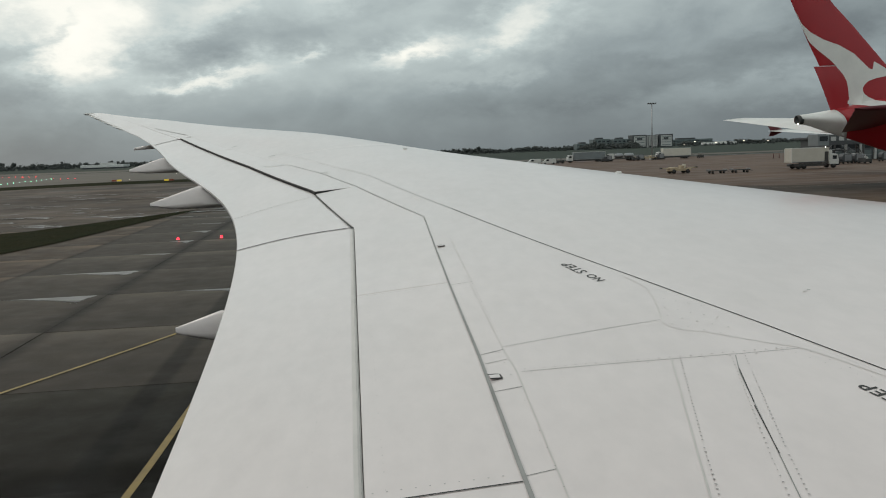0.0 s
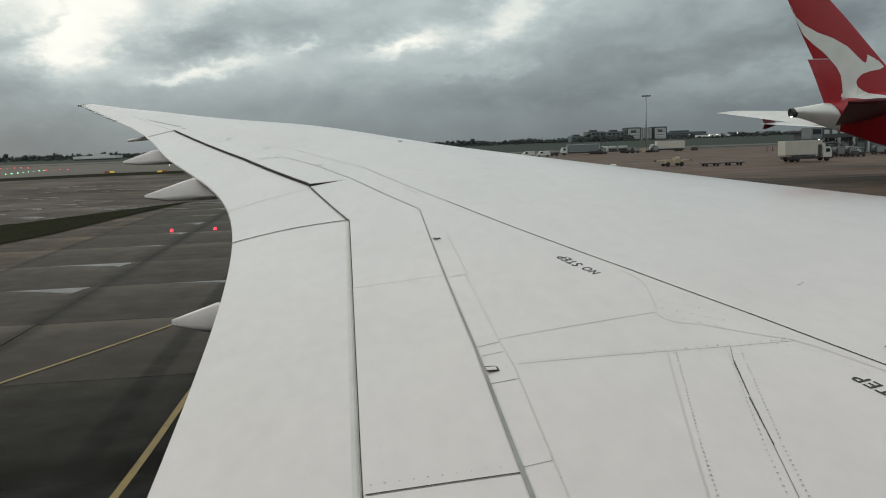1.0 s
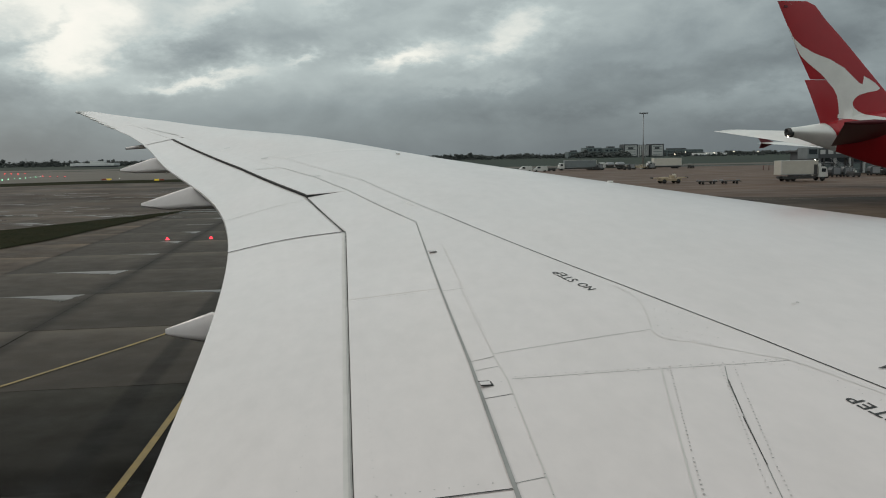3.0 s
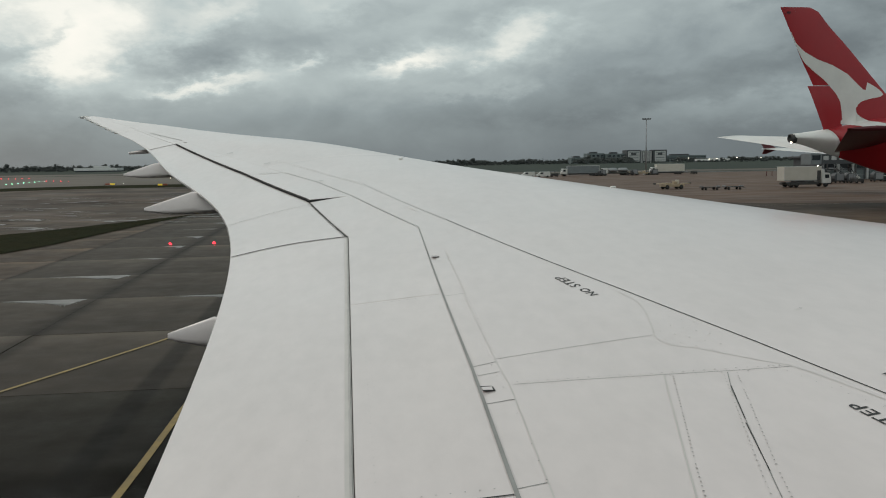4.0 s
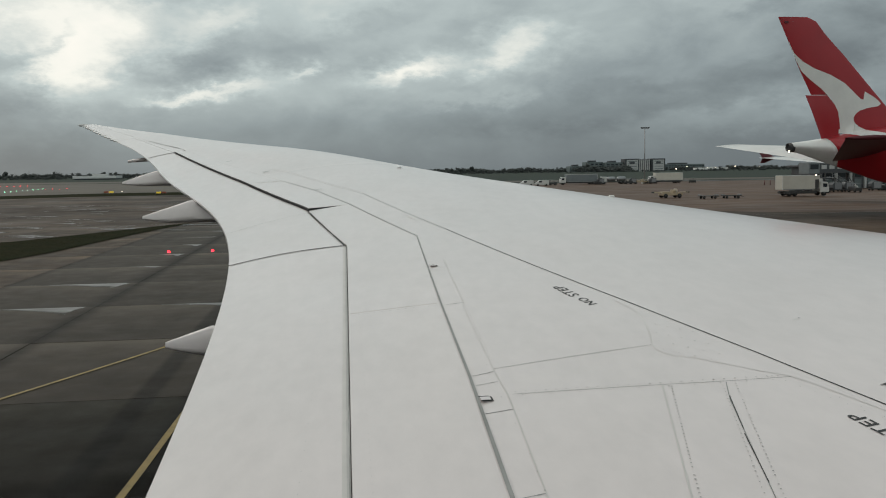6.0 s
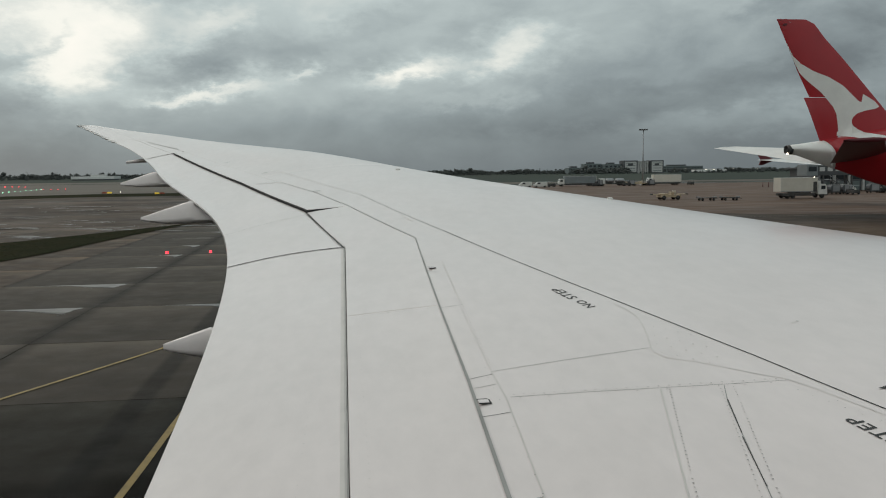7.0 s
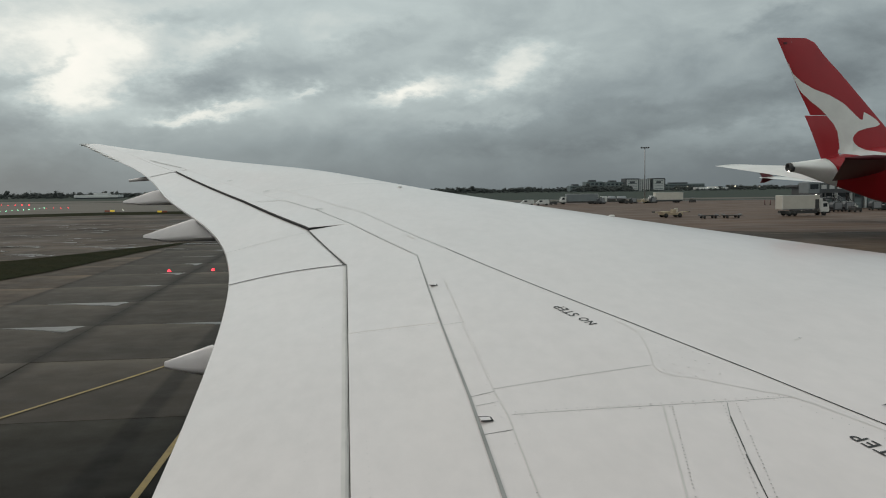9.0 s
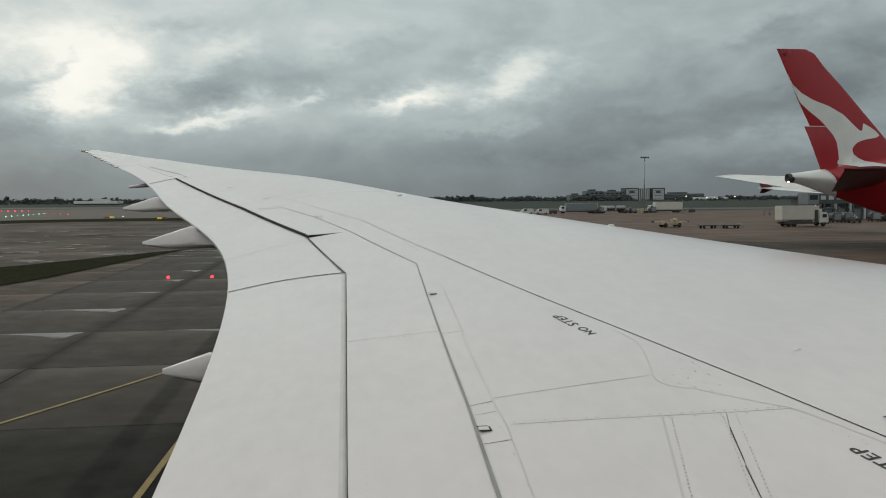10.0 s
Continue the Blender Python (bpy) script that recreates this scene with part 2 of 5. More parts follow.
YELLOW = material("worn_yellow_paint", (0.33, 0.220, 0.055), 0.6, tint=(0.17, 0.125, 0.045), scale=1.6, amount=0.9, fine=0.12, fine_scale=12)
PALE_LINE = material("worn_pale_paint", (0.20, 0.16, 0.12), 0.6, tint=(0.11, 0.085, 0.06), scale=0.3, amount=0.8)
RED = material("red_livery", (0.42, 0.012, 0.019), 0.40, coat=0.45, gloss=0.4, tint=(0.33, 0.009, 0.015), scale=0.4, amount=0.6)
WHITE = material("white_livery", (0.82, 0.81, 0.78), 0.35, coat=0.4, tint=(0.62, 0.61, 0.59), scale=0.5, amount=0.5)
SILVER = material("silver_stripe", (0.42, 0.42, 0.43), 0.35, metal=0.6)
BOXWHITE = material("lorry_box_panel", (0.59, 0.56, 0.50), 0.5, tint=(0.50, 0.47, 0.41), scale=0.9, amount=0.7, island=0.08)
BOXGREY = material("grey_box_panel", (0.19, 0.215, 0.225), 0.5, tint=(0.14, 0.16, 0.168), scale=0.8, amount=0.7)
DARK = material("dark_metal", (0.035, 0.035, 0.036), 0.5, tint=(0.06, 0.055, 0.05), scale=3, amount=0.5)
RUBBER = material("rubber", (0.018, 0.018, 0.018), 0.75, tint=(0.03, 0.028, 0.026), scale=6)
STEEL = material("galvanised_steel", (0.30, 0.31, 0.32), 0.45, metal=0.6, tint=(0.22, 0.22, 0.23), scale=2)
CAB = material("white_cab_paint", (0.60, 0.60, 0.58), 0.35, coat=0.3, tint=(0.5, 0.5, 0.48), scale=2)
CREAM = material("cream_machine_paint", (0.46, 0.37, 0.26), 0.5, tint=(0.32, 0.25, 0.17), scale=2)
BLUE = material("blue_marking", (0.03, 0.10, 0.25), 0.5)
GLASS = material("dark_glass", (0.02, 0.025, 0.03), 0.08, coat=0.5)
CLADDING = material("pale_cladding", (0.50, 0.51, 0.50), 0.5, tint=(0.42, 0.43, 0.43), scale=0.08, amount=0.6)
CLADDARK = material("dark_cladding", (0.055, 0.06, 0.065), 0.5, tint=(0.08, 0.085, 0.09), scale=0.08)
CLADBLUE = material("grey_green_cladding", (0.13, 0.165, 0.168), 0.45, tint=(0.10, 0.128, 0.13), scale=0.05)
LEAF = material("bare_winter_crown", (0.052, 0.062, 0.060), 0.95, tint=(0.078, 0.084, 0.080), scale=0.05, amount=0.9)
LAMP_RED = material("red_lamp", (1.0, 0.014, 0.025), 0.4, emit=8.0)
LAMP_GREEN = material("green_lamp", (0.22, 1.0, 0.55), 0.4, emit=5.0)
LAMP_WHITE = material("white_lamp", (1.0, 0.93, 0.78), 0.4, emit=9.0)
RIVET = material("dark_rivet_head", (0.24, 0.235, 0.23), 0.6, tint=(0.56, 0.53, 0.51), scale=6.0, amount=0.9)
NAVY = material("navy_body_paint", (0.035, 0.042, 0.075), 0.35, coat=0.3, tint=(0.05, 0.055, 0.085), scale=0.5)
ROOF = material("white_roof_sheet", (0.70, 0.71, 0.70), 0.5, tint=(0.55, 0.56, 0.56), scale=0.1)
MAROON = material("maroon_paint", (0.12, 0.015, 0.022), 0.45, tint=(0.08, 0.012, 0.018), scale=0.6)
# wet film, its colour darkened for the shade beside the wing
SHADE_FILM = material("wet_shade_film", (0.0115, 0.0105, 0.008), 0.5, tint=(0.008, 0.007, 0.006), scale=0.5, amount=0.8, rough_var=0.15, gloss=0.03)
WATER = material("standing_water", (0.070, 0.062, 0.055), 0.34, tint=(0.03, 0.028, 0.026), scale=0.6, rough_var=0.08)
SIGN_YELLOW = material("lit_yellow_sign", (0.80, 0.58, 0.06), 0.5, emit=0.3)
SIGN_RED = material("lit_red_sign", (0.26, 0.06, 0.03), 0.5, emit=0.06)



def fade_rim(m):
    """Lets a thin film run out towards its rim: the mesh says how wet each point is, and the edge frays."""
    nt = m.node_tree
    wet = nt.nodes.new("ShaderNodeAttribute")
    wet.attribute_name = "wet"
    fray = nt.nodes.new("ShaderNodeTexNoise")
    fray.inputs["Scale"].default_value, fray.inputs["Detail"].default_value = 0.7, 5.0
    pos = nt.nodes.new("ShaderNodeNewGeometry")
    nt.links.new(pos.outputs["Position"], fray.inputs["Vector"])
    add = nt.nodes.new("ShaderNodeMath")
    add.operation = "MULTIPLY_ADD"
    nt.links.new(fray.outputs["Fac"], add.inputs[0])
    add.inputs[1].default_value = 0.5
    nt.links.new(wet.outputs["Fac"], add.inputs[2])
    amount = nt.nodes.new("ShaderNodeMapRange")
    amount.interpolation_type = "SMOOTHSTEP"
    amount.inputs[1].default_value, amount.inputs[2].default_value = 0.25, 1.05
    nt.links.new(add.outputs[0], amount.inputs[0])
    nt.links.new(amount.outputs[0], nt.nodes["Principled BSDF"].inputs["Alpha"])


# on the first, wet sets how strong the painted shade is
fade_rim(SHADE_FILM)
fade_rim(WATER)


# ---- builders ----
def mesh(name, verts, faces, mat, parent=None, label="", smooth=False):
    me = bpy.data.meshes.new(name)
    me.from_pydata([tuple(v) for v in verts], [], faces)
    me.update()
    me.materials.append(mat)
    if smooth:
        for p in me.polygons:
            p.use_smooth = True
    ob = new(name, me)
    if parent is not None:
        ob.parent = parent
    if label:
        ob["label"] = label
    return ob


def part(name, bm, mat, parent=None, label="", smooth=False):
    me = bpy.data.meshes.new(name)
    bm.to_mesh(me)
    bm.free()
    me.materials.append(mat)
    if smooth:
        for p in me.polygons:
            p.use_smooth = True
    ob = new(name, me)
    if parent is not None:
        ob.parent = parent
    if label:
        ob["label"] = label
    return ob


def empty(name, m, label, category, group="", kind=""):
    ob = new(name)
    ob.matrix_world = m
    return tagged(ob, label, category, group, kind)


def box_bm(bm, x0, x1, y0, y1, z0, z1, bevel=0.0):
    got = bmesh.ops.create_cube(bm, size=1.0, matrix=Matrix.Translation(((x0 + x1) / 2, (y0 + y1) / 2, (z0 + z1) / 2))
                                @ Matrix.Diagonal((x1 - x0, y1 - y0, z1 - z0, 1)))
    if bevel:
        edges = list({e for v in got["verts"] for e in v.link_edges})
        bmesh.ops.bevel(bm, geom=edges, offset=bevel, segments=2, affect="EDGES", profile=0.5)
    return bm


def box(name, x0, x1, y0, y1, z0, z1, mat, parent=None, label="", bevel=0.02):
    return part(name, box_bm(bmesh.new(), x0, x1, y0, y1, z0, z1, bevel), mat, parent, label)


def rod_bm(bm, a, b, r0, r1=None, seg=10):
    a, b = Vector(a), Vector(b)
    r1 = r0 if r1 is None else r1
    m = Matrix.Translation((a + b) / 2) @ (b - a).to_track_quat("Z", "Y").to_matrix().to_4x4()
    bmesh.ops.create_cone(bm, cap_ends=True, segments=seg, radius1=r0, radius2=r1, depth=(b - a).length, matrix=m)
    return bm


def rod(name, a, b, r0, mat, parent=None, label="", r1=None, seg=10):
    return part(name, rod_bm(bmesh.new(), a, b, r0, r1, seg), mat, parent, label, True)


def lathe(rings, seg=20, cap=True):
    """Verts and faces of rings (centre, half-width along y, half-height along z) strung along x."""
    vs, fs = [], []
    for (cx, cy, cz), a, b in rings:
        for i in range(seg):
            t = 2 * math.pi * i / seg
            vs.append((cx, cy + a * math.cos(t), cz + b * math.sin(t)))
    for k in range(len(rings) - 1):
        for i in range(seg):
            j = (i + 1) % seg
            fs.append((k * seg + i, k * seg + j, (k + 1) * seg + j, (k + 1) * seg + i))
    if cap:
        fs.append(tuple(range(seg))[::-1])
        fs.append(tuple((len(rings) - 1) * seg + i for i in range(seg)))
    return vs, fs


def line_at(pts, q):
    """Broken line through pts (q, value)."""
    return float(np.interp(q, [p[0] for p in pts], [p[1] for p in pts]))


# ---- the ground ----
def terrain(x, y):
    """Flat round the taxiway, rising gently far out behind the wing tip."""
    return 3.2 * (1 - math.exp(-max(y - 105, 0) / 200)) * min(max((30 - x) / 90, 0), 1)


def sheet(name, edge_a, edge_b, x0, x1, nx, ny, lift, mat, label, category="pavement"):
    """A sheet between two broken lines y(x), laid on the terrain."""
    vs, fs = [], []
    for i in range(nx + 1):
        x = x0 + (x1 - x0) * i / nx
        ya, yb = line_at(edge_a, x), line_at(edge_b, x)
        for j in range(ny + 1):
            y = ya + (yb - ya) * j / ny
            vs.append((x, y, terrain(x, y) + lift))
    for i in range(nx):
        for j in range(ny):
            k = i * (ny + 1) + j
            fs.append((k, k + ny + 1, k + ny + 2, k + 1))
    return tagged(mesh(name, vs, fs, mat, None, "", True), label, category, "", "structure")


def ladder(lo, hi, fine_lo, fine_hi, step):
    a = list(np.arange(fine_lo, fine_hi + step, step))
    out, d, q = list(a), step, a[-1]
    while q < hi:
        d *= 1.5
        q += d
        out.append(min(q, hi))
    d, q = step, a[0]
    while q > lo:
        d *= 1.5
        q -= d
        out.insert(0, max(q, lo))
    return [float(v) for v in out]


def build_ground():
    xs, ys = ladder(-4500, 4500, -260, 60, 15), ladder(-1500, 4500, 80, 440, 12)
    vs = [(x, y, terrain(x, y) - 0.12) for x in xs for y in ys]
    n = len(ys)
    fs = [(i * n + j, (i + 1) * n + j, (i + 1) * n + j + 1, i * n + j + 1) for i in range(len(xs) - 1) for j in range(n - 1)]
    tagged(mesh("ground", vs, fs, FIELD, None, "", True), "dull green and brown airfield grass out to the horizon", "ground", "", "structure")


build_ground()
# paved area round the aircraft and out to the stands
sheet("taxiway", [(-140, -60), (260, -60)], [(-140, 122), (-70, 132), (-20, 156), (20, 136), (60, 104), (260, 104)], -140, 260, 60, 50, -0.075, PATCHY,
      "wide wet brown-grey concrete taxiway with stained patches")
sheet("apron", [(-10, 150), (20, 128), (60, 96), (420, 96)], [(-10, 335), (420, 335)], -10, 420, 40, 30, -0.06, APRON,
      "brown concrete apron with worn pale stand lines")
sheet("far_pavement", [(-150, 112), (-70, 127), (-20, 149), (-10, 149)], [(-150, 158), (-90, 176), (-10, 215)], -150, -10, 30, 30, -0.04, PATCHY,
      "brown concrete taxiway streaked with wet pale patches")
sheet("runway", [(-420, 330), (0, 372), (420, 372)], [(-420, 392), (0, 424), (420, 424)], -420, 420, 40, 12, -0.02, RUNWAY,
      "distant grey runway strip across the airfield", "runway")
sheet("runway_shoulder", [(-420, 186), (-150, 179), (-90, 201), (-13, 237)], [(-420, 322), (-13, 362)], -420, -13, 40, 12, -0.05, RUNWAY,
      "pale brown paved shoulder beside the runway", "runway")
sheet("service_road", [(-10, 338), (520, 345)], [(-10, 350), (520, 358)], -10, 520, 30, 3, -0.03, ASPHALT, "dark tarmac service road behind the apron", "road")


def blades(name, outline, count, lift, seed):
    """A turf island: one sheet with many short tufts standing on it."""
    rnd = random.Random(seed)
    xs = [p[0] for p in outline]
    vs, fs = [], []

    def inside(x, y):
        hit = False
        for (ax, ay), (bx, by) in zip(outline, outline[1:] + outline[:1]):
            if (ay > y) != (by > y) and x < (bx - ax) * (y - ay) / (by - ay) + ax:
                hit = not hit
        return hit

    lo, hi = min(p[1] for p in outline), max(p[1] for p in outline)
    while count:
        x, y = rnd.uniform(max(min(xs), -75), max(xs)), rnd.uniform(lo, hi)
        if not inside(x, y):
            continue
        count -= 1
        h, w, a = rnd.uniform(0.004, 0.02), rnd.uniform(0.06, 0.16), rnd.uniform(0, math.pi)
        c, s = math.cos(a) * w, math.sin(a) * w
        k = len(vs)
        vs += [(x - c, y - s, lift + 0.001), (x + c, y + s, lift + 0.001), (x + rnd.uniform(-.1, .1), y + rnd.uniform(-.1, .1), lift + h)]
        fs.append((k, k + 1, k + 2))
    base = len(vs)
    vs += [(x, y, lift) for x, y in outline]
    fs.append(tuple(range(base, base + len(outline))))
    return tagged(mesh(name, vs, fs, GRASS), "dark wet rough grass island between taxiways", "grass", "", "stuff")


blades("grass_island", [(-20.5, 102.5), (-23.2, 84), (-25.2, 66), (-28.6, 50.3), (-31.5, 45), (-36.6, 36.2), (-60, 20), (-140, 8), (-140, 40), (-95, 58), (-49, 68), (-32, 78)],
       20000, 0.05, 3)
sheet("grass_verge", [(-150, 158.5), (-90, 176.5), (-12, 215.5)], [(-150, 178), (-90, 200), (-12, 236)], -150, -12, 30, 4, -0.03, GRASS,
      "narrow strip of rough grass beyond the taxiway", "grass")


def ribbon(name, pts, width, z, mat, label, category="marking"):
    """A painted line along pts, as a thin raised strip, smoothed."""
    p = np.array(pts, float)
    for _ in range(3):
        q = np.empty((2 * len(p), 2))
        q[0::2] = np.vstack([p[:1], 0.25 * p[:-1] + 0.75 * p[1:]])[: len(p)]
        mids = []
        for a, b in zip(p[:-1], p[1:]):
            mids += [0.75 * a + 0.25 * b, 0.25 * a + 0.75 * b]
        p = np.vstack([p[:1], mids, p[-1:]])
    d = np.gradient(p, axis=0)
    d /= np.linalg.norm(d, axis=1)[:, None] + 1e-9
    nrm = np.stack([-d[:, 1], d[:, 0]], 1) * width / 2
    n = len(p)
    vs = [(*v, z) for v in p + nrm] + [(*v, z) for v in p - nrm]
    fs = [(i, i + 1, n + i + 1, n + i) for i in range(n - 1)]
    return tagged(mesh(name, vs, fs, mat), label, category, "", "structure")


LEAD_A = [(-24, 6), (-16.8, 15.7), (-14.4, 18.7), (-10.4, 26.4), (-8.6, 30.2), (-7.1, 35.7), (-6.2, 41), (-6.0, 46)]
LEAD_B = [(-8.2, 4), (-7.4, 14), (-7.2, 21.2), (-6.9, 27), (-6.4, 33), (-6.05, 39), (-6.0, 44)]
LEAD_C = [(14, 5.5), (5.5, 11.5), (1.3, 16.8), (-1.6, 21.9), (-3.5, 26.5), (-5.0, 31.7), (-6.0, 38.3), (-6.0, 47.5), (-5.3, 59), (-4.5, 79), (-3.8, 110)]
for pts, lay in ((LEAD_A, 0.016), (LEAD_B, 0.0185), (LEAD_C, 0.021)):
    ribbon("yellow_line", pts, 0.135 if lay < 0.017 else 0.16, lay, YELLOW, "worn yellow taxi guide line on wet concrete")
ribbon("stand_line", [(47, 95.5), (55, 95.6), (60.4, 96.2), (80, 98.5)], 0.3, 0.03, PALE_LINE, "worn pale line across the brown apron")
ribbon("stand_line", [(72, 215), (180, 205), (300, 200)], 0.5, -0.02, PALE_LINE, "worn pale line across the brown apron")



def shade_patch():
    """A dark wet film under and beside the wing, its shade painted in, with an uneven rim."""
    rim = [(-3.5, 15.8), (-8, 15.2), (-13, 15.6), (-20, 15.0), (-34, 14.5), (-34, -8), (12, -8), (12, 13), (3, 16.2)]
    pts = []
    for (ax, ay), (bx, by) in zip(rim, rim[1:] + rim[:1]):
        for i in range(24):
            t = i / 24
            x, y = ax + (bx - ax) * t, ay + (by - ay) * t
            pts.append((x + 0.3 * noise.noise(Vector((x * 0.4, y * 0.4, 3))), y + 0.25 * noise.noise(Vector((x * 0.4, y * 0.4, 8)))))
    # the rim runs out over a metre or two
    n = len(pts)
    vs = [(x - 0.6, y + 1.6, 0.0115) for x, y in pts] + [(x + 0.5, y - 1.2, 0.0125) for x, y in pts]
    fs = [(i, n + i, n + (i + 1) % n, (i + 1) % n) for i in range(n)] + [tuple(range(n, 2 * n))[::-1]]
    ob = mesh("wet_stain", vs, fs, SHADE_FILM)
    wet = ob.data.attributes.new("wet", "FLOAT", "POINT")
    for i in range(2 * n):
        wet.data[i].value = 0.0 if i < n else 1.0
    tagged(ob, "dark wet film on the taxiway concrete, wing shade painted in", "stain", "", "structure")


shade_patch()

# ---- the aircraft we sit in: its left wing ----
TE_BEND = 2.6


def x_ref(y):
    return -0.758 - 0.417 * TE_BEND * math.log1p(math.exp((y - 11) / TE_BEND)) - 0.065 * max(y - 21, 0)


def x_te(y):
    """Trailing edge of the flaps: it bends a little sooner than the line the section is drawn from."""
    return x_ref(y) - 0.265 * math.exp(-(((y - 15.2) / (3.3 if y < 15.2 else 2.7)) ** 2))


def x_le(y):
    return 10.6 - 0.655 * y - 0.1 * max(y - 23, 0)


def z_te(y):
    return EYE - 1.55 + 0.066 * y + 0.0018 * y * y


def wing_top(x, y):
    """Height of the wing's upper skin."""
    te = x_ref(y)
    c = max(x_le(y) - te, 0.3)
    s = min(max((x - te) / c, 0), 1)
    inc = 0.078 * math.exp(-(((y - 17) / 8) ** 2))
    q = min(max((y - 12) / 10, 0), 1)
    droop = 0.022 - 0.055 * q * q * (3 - 2 * q)
    full = min(max((s - 0.3) / 0.3, 0), 1)
    swell = 0.055 * math.exp(-(((y - 16.3) / 2.2) ** 2)) * full * full * (3 - 2 * full)
    return z_te(y) + swell + c * (inc * s + 0.16 * s * math.sqrt(1 - s) - droop * s ** 3)


def wing_low(x, y):
    te = x_ref(y)
    c = max(x_le(y) - te, 0.3)
    s = min(max((x - te) / c, 0), 1)
    inc = 0.078 * math.exp(-(((y - 17) / 8) ** 2))
    q = min(max((y - 12) / 10, 0), 1)
    droop = 0.022 - 0.055 * q * q * (3 - 2 * q)
    return z_te(y) + c * (inc * s - 0.11 * s * math.sqrt(1 - s) - droop * s ** 3) - 0.03 * (1 - s) * (1 - 0.9 * min(max((y - 12) / 9, 0), 1))


GAP_LINE = [(-0.3, 0.0), (3.08, 0.02), (8.04, 0.07), (10.3, -0.355), (10.52, -0.385), (13.76, -1.53), (18.95, -3.56), (22, -4.95), (27, -7.7)]
HINGE = [(-0.3, 0.46), (2.84, 0.58), (4.0, 0.63), (5.45, 0.67), (7.95, 0.75), (10.37, 0.15), (11.81, -0.30), (13.14, -0.84), (19.41, -3.52), (21.6, -4.66), (27, -7.5)]
SPAR = [(-0.3, 2.63), (2.92, 2.132), (3.72, 1.992), (4.91, 1.752), (8.12, 1.045), (11.07, 0.325), (13.95, -0.81), (14.6, -1.15)]

airliner = empty("airliner", pose(0, 0, 0), "airliner with a long swept white wing, seen from its cabin", "aircraft")


def panel(name, xa, xb, y0, y1, ny, nx, mat=WING, drop=0.006, thick=0.03, lift=0.0, gap=0.006, tail=0.0, nose=0.0, label="", cosine=False, skew0=0.0, skew1=0.0, bow0=0.0, bow1=0.0, wall=None):
    """A skin panel between two lines xa(y) aft and xb(y) forward, following the wing, with rounded rims and real thickness.
    tail: rise of its aft edge; nose: droop of its front edge; skew: shift in y of its forward corners."""
    vs, fs = [], []
    y0, y1 = y0 + gap, y1 - gap
    ts = [j / nx for j in range(nx + 1)]
    if cosine:
        ts = [math.sin(t * math.pi / 2) for t in ts]
    rim = 0.006

    def pad(n, span):
        base = [i / n for i in range(n + 1)] if isinstance(n, int) else n
        e = min(rim / max(span, 0.05), 0.02)
        more = [1 - q for q in (0.14, 0.10, 0.075, 0.055, 0.04, 0.027, 0.016)] if nose and n is not ny else []
        return [0, e] + sorted([b for b in base if e < b < 1 - e] + more) + [1 - e, 1]

    us = pad(ny, y1 - y0)
    ts = pad(ts, 1.2) if not cosine else [0, 0.0006, 0.0025] + ts[1:]
    for u in us:
        for t in ts:
            y = y0 + (y1 - y0) * u + (skew0 * (1 - u) + skew1 * u) * t + (bow0 * (1 - u) + bow1 * u) * math.sin(math.pi * t)
            a, b = xa(y) + gap, xb(y) - (0 if cosine else gap)
            x = a + (b - a) * t
            z = wing_top(x, y) + lift + tail * (1 - t) ** 1.3
            if nose:
                z -= nose * math.exp(-(b - x) / 0.02)
            if u in (0, 1) or t == 0 or (t == 1 and not cosine):
                z -= drop
            vs.append((x, y, z))
    n, m = len(us), len(ts)
    for i in range(n - 1):
        for j in range(m - 1):
            k = i * m + j
            fs.append((k, k + m, k + m + 1, k + 1))
    off = len(vs)
    vs += [(x, y, z - thick) for x, y, z in vs]
    ring = [j for j in range(m)] + [i * m + m - 1 for i in range(1, n)] + [(n - 1) * m + j for j in range(m - 2, -1, -1)] + [i * m for i in range(n - 2, 0, -1)]
    for p, q in zip(ring, ring[1:] + ring[:1]):
        fs.append((p, q, off + q, off + p))
    for i in range(n - 1):
        for j in range(m - 1):
            k = off + i * m + j
            fs.append((k, k + 1, k + m + 1, k + m))
    ob = mesh(name, vs, fs, mat, airliner, label, True)
    if wall:
        ob.data.materials.append(wall)
        for p in list(ob.data.polygons)[(n - 1) * (m - 1):(n - 1) * (m - 1) + len(ring)]:
            p.material_index = 1
    ob.data.set_sharp_from_angle(angle=radians(35))
    return ob


def fl(pts):
    return lambda y: line_at(pts, y)


g, h, sp = fl(GAP_LINE), fl(HINGE), fl(SPAR)
panel("inboard_skin", sp, x_le, -0.2, 14.0, 60, 44, drop=0.0004, gap=0.0004, cosine=True, label="smooth pale grey-white wing skin")
panel("outboard_skin", h, x_le, 14.0, 26.85, 50, 30, drop=0.0004, gap=0.0004, cosine=True)
panel("aft_skin", h, sp, -0.2, 14.0, 72, 10, drop=0.0002, gap=0.0006, skew0=-0.3)
panel("inboard_flap", x_te, g, -0.2, 8.12, 40, 12, thick=0.05, gap=0.001, nose=0.010, lift=-0.001, label="drooping inboard flap, matt pale grey", skew1=-0.08, bow1=0.10)
panel("flaperon", x_te, g, 8.12, 9.93, 12, 10, thick=0.05, gap=0.001, nose=0.012, lift=-0.002, skew0=-0.08, skew1=0.34, bow0=0.10, bow1=0.06)
panel("outboard_flap", x_te, g, 9.93, 19.0, 40, 10, thick=0.022, gap=0.001, nose=0.010, lift=-0.004, skew0=0.34, bow0=0.06)
panel("aileron", x_te, g, 19.0, 22.6, 18, 8, thick=0.014, gap=0.004)
